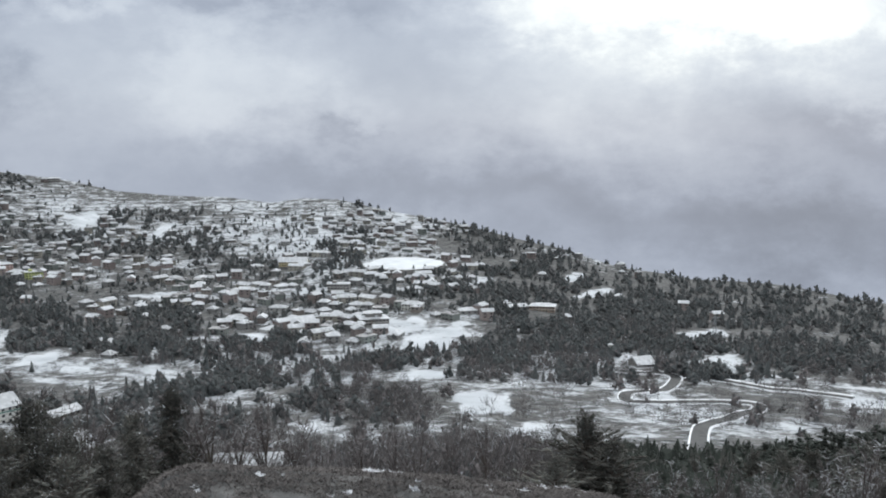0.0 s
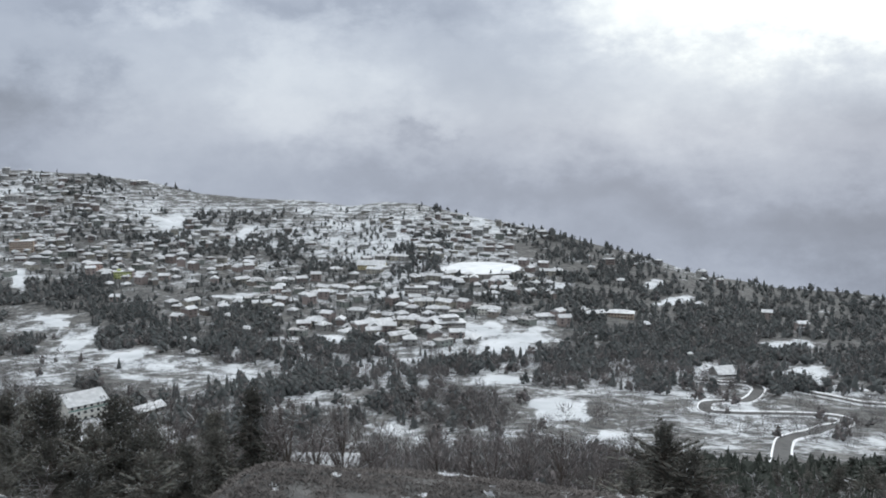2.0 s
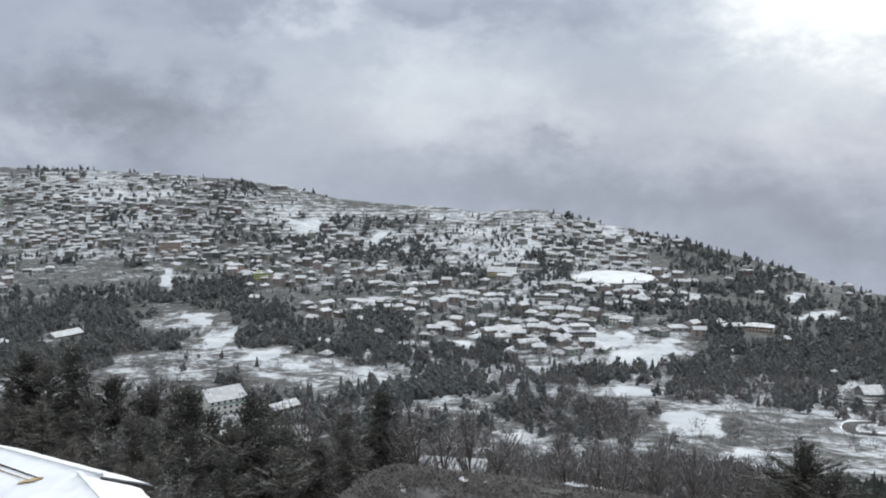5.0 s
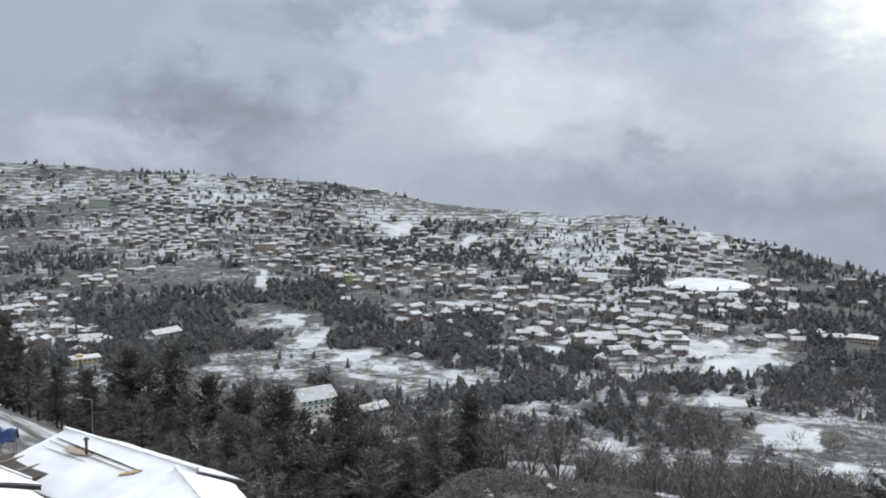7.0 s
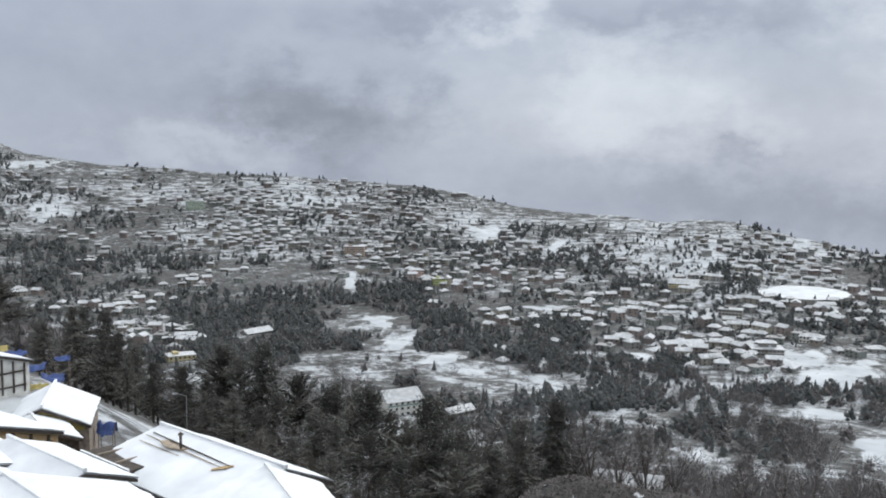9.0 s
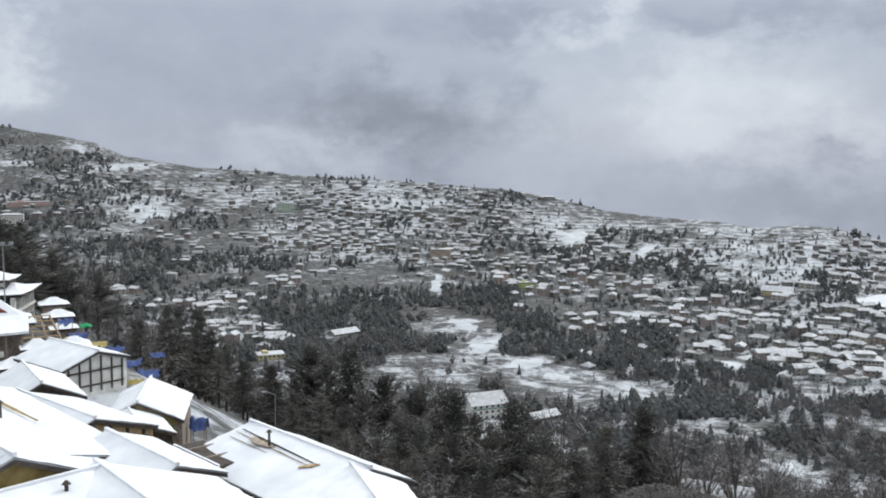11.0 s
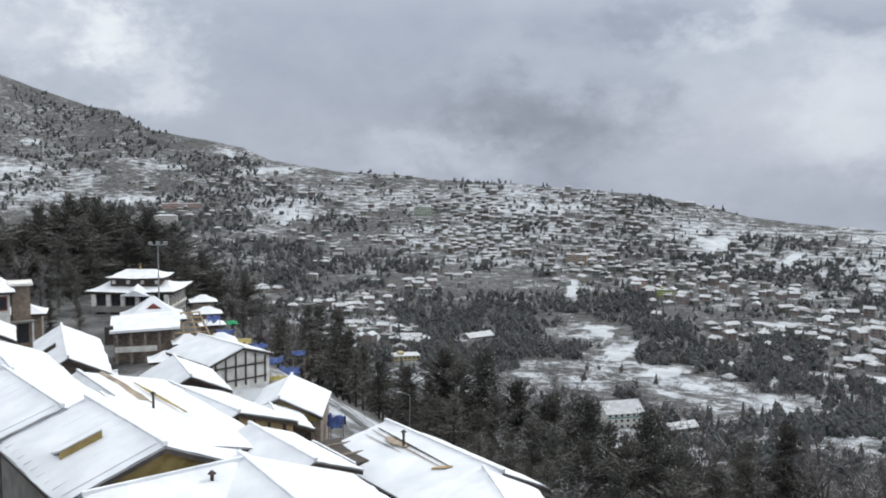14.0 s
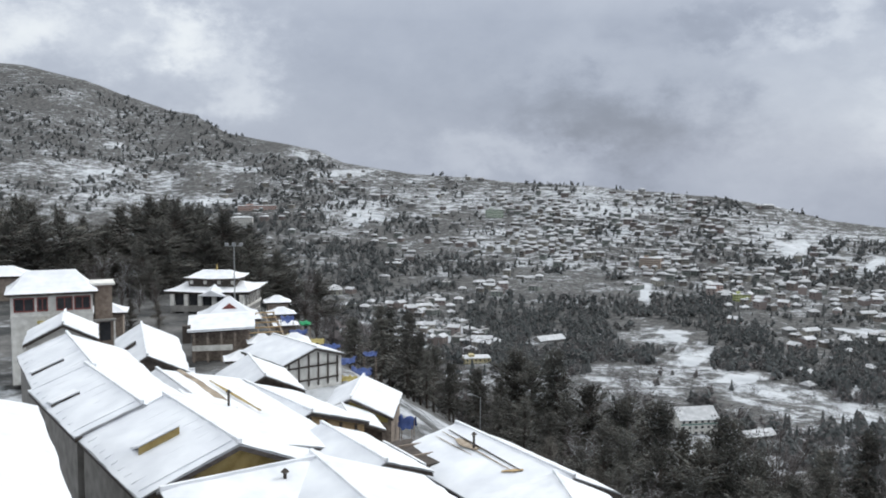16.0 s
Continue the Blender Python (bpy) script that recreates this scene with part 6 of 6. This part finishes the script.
SPIRE_AT += [(91.2, 202.5, 1.13), (93.9, 204.1, 1.11), (102.4, 218.3, 1.18), (101.1, 211.6, 1.21), (95.8, 196.4, 1.14), (99.1, 199.8, 1.3), (106.7, 211.1, 1.19),
    (103.6, 201.5, 1.31), (107.2, 204.7, 1.34), (112.5, 211.3, 1.4), (118.4, 218.4, 1.27), (38.9, 200.2, 0.41), (44.0, 194.5, 0.47), (50.1, 194.1,
    0.57), (51.1, 176.1, 0.77), (55.2, 171.6, 0.86), (63.1, 178.2, 0.81), (68.6, 177.8, 0.84), (70.9, 170.0, 1.04), (78.8, 175.4, 1.08), (83.7, 174.1,
    1.13), (87.6, 170.8, 1.1), (-97.1, 114.3, 0.59), (-62.7, 90.4, 0.35), (-45.0, 122.0, 1.0), (-44.4, 132.8, 1.17), (-126.5, 134.9, 1.07), (-114.6,
    125.6, 0.85), (-127.2, 127.4, 0.75), (-76.4, 98.9, 0.46)]
plant("wood", [q for q in SPIRE_AT if q[0] >= 20])
plant("spire", [q for q in SPIRE_AT if q[0] < 20] + by_top(16, [(44.8, -8.9, 150), (43.2, -10.4, 141), (46.4, -9.6, 165), (40.6, -12.3, 132), (42.0, -11.6, 138), (38.8, -12.6, 128)]))
FROST_AT = []
FROST_AT += [(-90.2, 132.1, 1.31), (-58.3, 81.2, 0.25), (-132.6, 136.1, 1.03), (-86.9, 128.3, 1.31)]
plant("frost", FROST_AT)
SPREAD_AT = []
SPREAD_AT += [(20.7, 133.4, 1.44), (15.3, 124.1, 1.0), (23.6, 127.8, 1.17), (-44.8, 122.0, 1.24), (38.5, 183.2, 0.74), (47.9, 197.9, 0.62), (48.9, 178.2, 0.85),
    (59.7, 195.1, 0.77), (58.9, 174.6, 1.03), (63.3, 171.1, 1.07), (67.6, 168.4, 1.14), (73.1, 168.6, 1.14), (86.4, 185.8, 1.17), (84.7, 170.3, 1.25),
    (88.9, 168.2, 1.4), (-112.1, 121.1, 0.87), (-106.2, 119.7, 0.85), (-91.3, 112.7, 0.73), (-101.2, 136.6, 1.39), (-79.7, 127.1, 1.3), (-71.5, 131.9,
    1.48), (-62.7, 125.2, 1.34), (-85.2, 111.1, 0.74), (-74.4, 112.7, 0.88), (-76.4, 105.2, 0.66), (-55.8, 117.4, 1.3), (-64.7, 107.0, 0.87), (-56.0,
    106.1, 0.96), (-58.3, 132.8, 1.79), (-45.6, 111.0, 1.18)]
SPREAD_AT += [(-67.8, 99.0, 0.66), (-56.4, 88.5, 0.53), (-52.8, 90.7, 0.59), (-95.4, 128.4, 1.28), (-90.3, 126.0, 1.21), (-69.7, 121.4, 1.33), (-176.5, 155.2,
    1.06), (-186.0, 86.1, 1.39), (-175.6, 84.8, 1.07), (-183.5, 79.5, 1.37), (-187.2, 105.8, 0.93), (-190.2, 114.5, 1.19), (-189.5, 121.2, 1.31),
    (-184.0, 124.2, 1.17), (-174.1, 126.1, 1.07), (-185.5, 98.5, 0.9), (-168.5, 128.7, 0.98), (-163.2, 132.2, 0.84), (-162.4, 136.2, 0.84), (-182.6,
    93.3, 0.7), (-169.7, 105.8, 0.93), (-171.0, 113.1, 0.56), (-167.4, 118.3, 0.64), (-178.6, 119.7, 0.95), (-169.3, 96.8, 0.65), (-162.4, 98.7,
    0.74), (-163.8, 105.8, 0.55), (-156.8, 88.3, 0.3), (-157.3, 97.3, 0.47), (-173.2, 89.6, 0.59)]
SPREAD_AT += [(-179.9, 87.4, 0.73), (-177.1, 81.7, 0.84), (-175.7, 95.6, 0.71), (-168.4, 116.9, 0.81), (-164.4, 122.5, 0.67), (-161.5, 126.2, 0.75)]
plant("spread", [q for q in SPREAD_AT if -150 < q[0] < 10])


STAND = by_top(14, [(66.5, -1.9, 205), (64.5, -2.4, 210), (61.8, -3.4, 215), (59.8, -2.7, 212), (58.2, -2.2, 218), (56.8, -2.3, 214), (55.4, -2.8, 220), (54.0, -3.0, 222),
                             (52.6, -3.9, 225), (63.0, -2.8, 200), (60.6, -3.9, 205), (57.5, -3.6, 200), (55.0, -4.2, 205), (53.4, -4.8, 210), (51.0, -5.4, 225), (65.6, -3.4, 198)])
plant("broad", [q for q in SPREAD_AT if q[0] >= 10 or q[0] <= -150] + STAND)
DUSTED_AT = []
DUSTED_AT += [(-57.2, 127.8, 1.68), (-50.9, 125.1, 1.43), (-70.6, 120.9, 1.22), (-62.2, 108.4, 0.92), (-48.9, 115.0, 1.31), (-47.9, 99.0, 0.9), (-127.3, 120.1,
    0.67), (-63.1, 119.4, 1.44), (-52.0, 119.2, 1.43)]
plant("dusted", DUSTED_AT)
BUSH_AT = []
BUSH_AT += [(-9.9, 83.4, 0.79), (1.8, 80.0, 0.36), (-28.1, 85.5, 1.69), (-49.5, 81.1, 0.95), (-49.7, 72.6, 1.02), (-43.4, 69.6, 0.96), (-129.1, 76.3, 0.7),
    (-128.7, 80.9, 0.58)]
plant("bush", BUSH_AT)
BARE_AT = []
BARE_AT += [(-36.8, 145.4, 1.9), (-32.0, 167.0, 1.87), (-3.2, 120.0, 1.32), (8.2, 109.7, 1.01), (-41.9, 154.4, 1.84), (-19.1, 138.7, 1.3), (-34.8, 156.2, 1.71),
    (-27.1, 167.8, 1.62), (-14.9, 169.3, 1.48), (-9.8, 189.7, 1.36), (8.4, 179.8, 1.41), (2.0, 200.0, 1.21), (14.3, 159.4, 1.31), (13.9, 127.7, 0.87),
    (26.1, 122.3, 1.02), (35.0, 115.8, 1.15), (49.2, 123.7, 1.25), (59.5, 123.9, 1.61), (-50.8, 130.4, 1.67), (-139.0, 122.1, 0.71), (-151.7, 130.3,
    1.12), (-57.7, 138.5, 1.89), (-57.6, 149.3, 2.1), (-162.6, 88.3, 0.63), (-145.8, 91.2, 0.44)]
plant("bare", BARE_AT)
RIME_AT = []
RIME_AT += [(18.2, 136.6, 0.91), (21.8, 128.1, 0.92), (29.8, 120.5, 1.16), (36.4, 132.5, 1.19), (41.9, 124.5, 1.22), (44.5, 120.1, 1.28), (53.1, 124.0, 1.5),
    (50.8, 110.8, 1.63), (62.7, 123.5, 1.78), (-59.6, 92.4, 0.87), (-45.3, 83.5, 0.82), (-163.7, 96.4, 0.78), (-166.0, 92.5, 0.85), (-160.7, 97.6,
    0.63), (-151.3, 87.9, 0.57), (-145.6, 87.8, 0.42), (-121.3, 69.9, 0.51)]
plant("rime", RIME_AT)


def dead_grass(n):
    """Tussocks of dead grass on the knoll."""
    g = np.random.default_rng(5)
    x, y = g.uniform(-22, 12, n), g.uniform(40, 66, n)
    z = knoll(x, y)
    ok = (z > -34)
    x, y, z = x[ok], y[ok], z[ok] - 0.05
    p = np.stack([x, y, z], -1)
    a = g.uniform(0, 6.283, len(x))
    s = np.stack([np.cos(a), np.sin(a), 0 * a], -1) * g.uniform(0.03, 0.08, (len(x), 1))
    top = np.stack([g.normal(0, 0.16, len(x)), g.normal(0, 0.16, len(x)), g.uniform(0.05, 0.18, len(x))], -1)
    v = np.stack([p - s, p + s, p + top], 1).reshape(-1, 3)
    idx = (fbm(x, y, 1.6, 3, 88) > 0.52).astype(int)
    return tagged(new("dead_grass", big_mesh("dead_grass", v, np.arange(len(v)).reshape(-1, 3), [M_GRASS, M_SNOW], idx)), "matted dead brown grass on the knoll", "grass", kind="stuff")


dead_grass(110000)
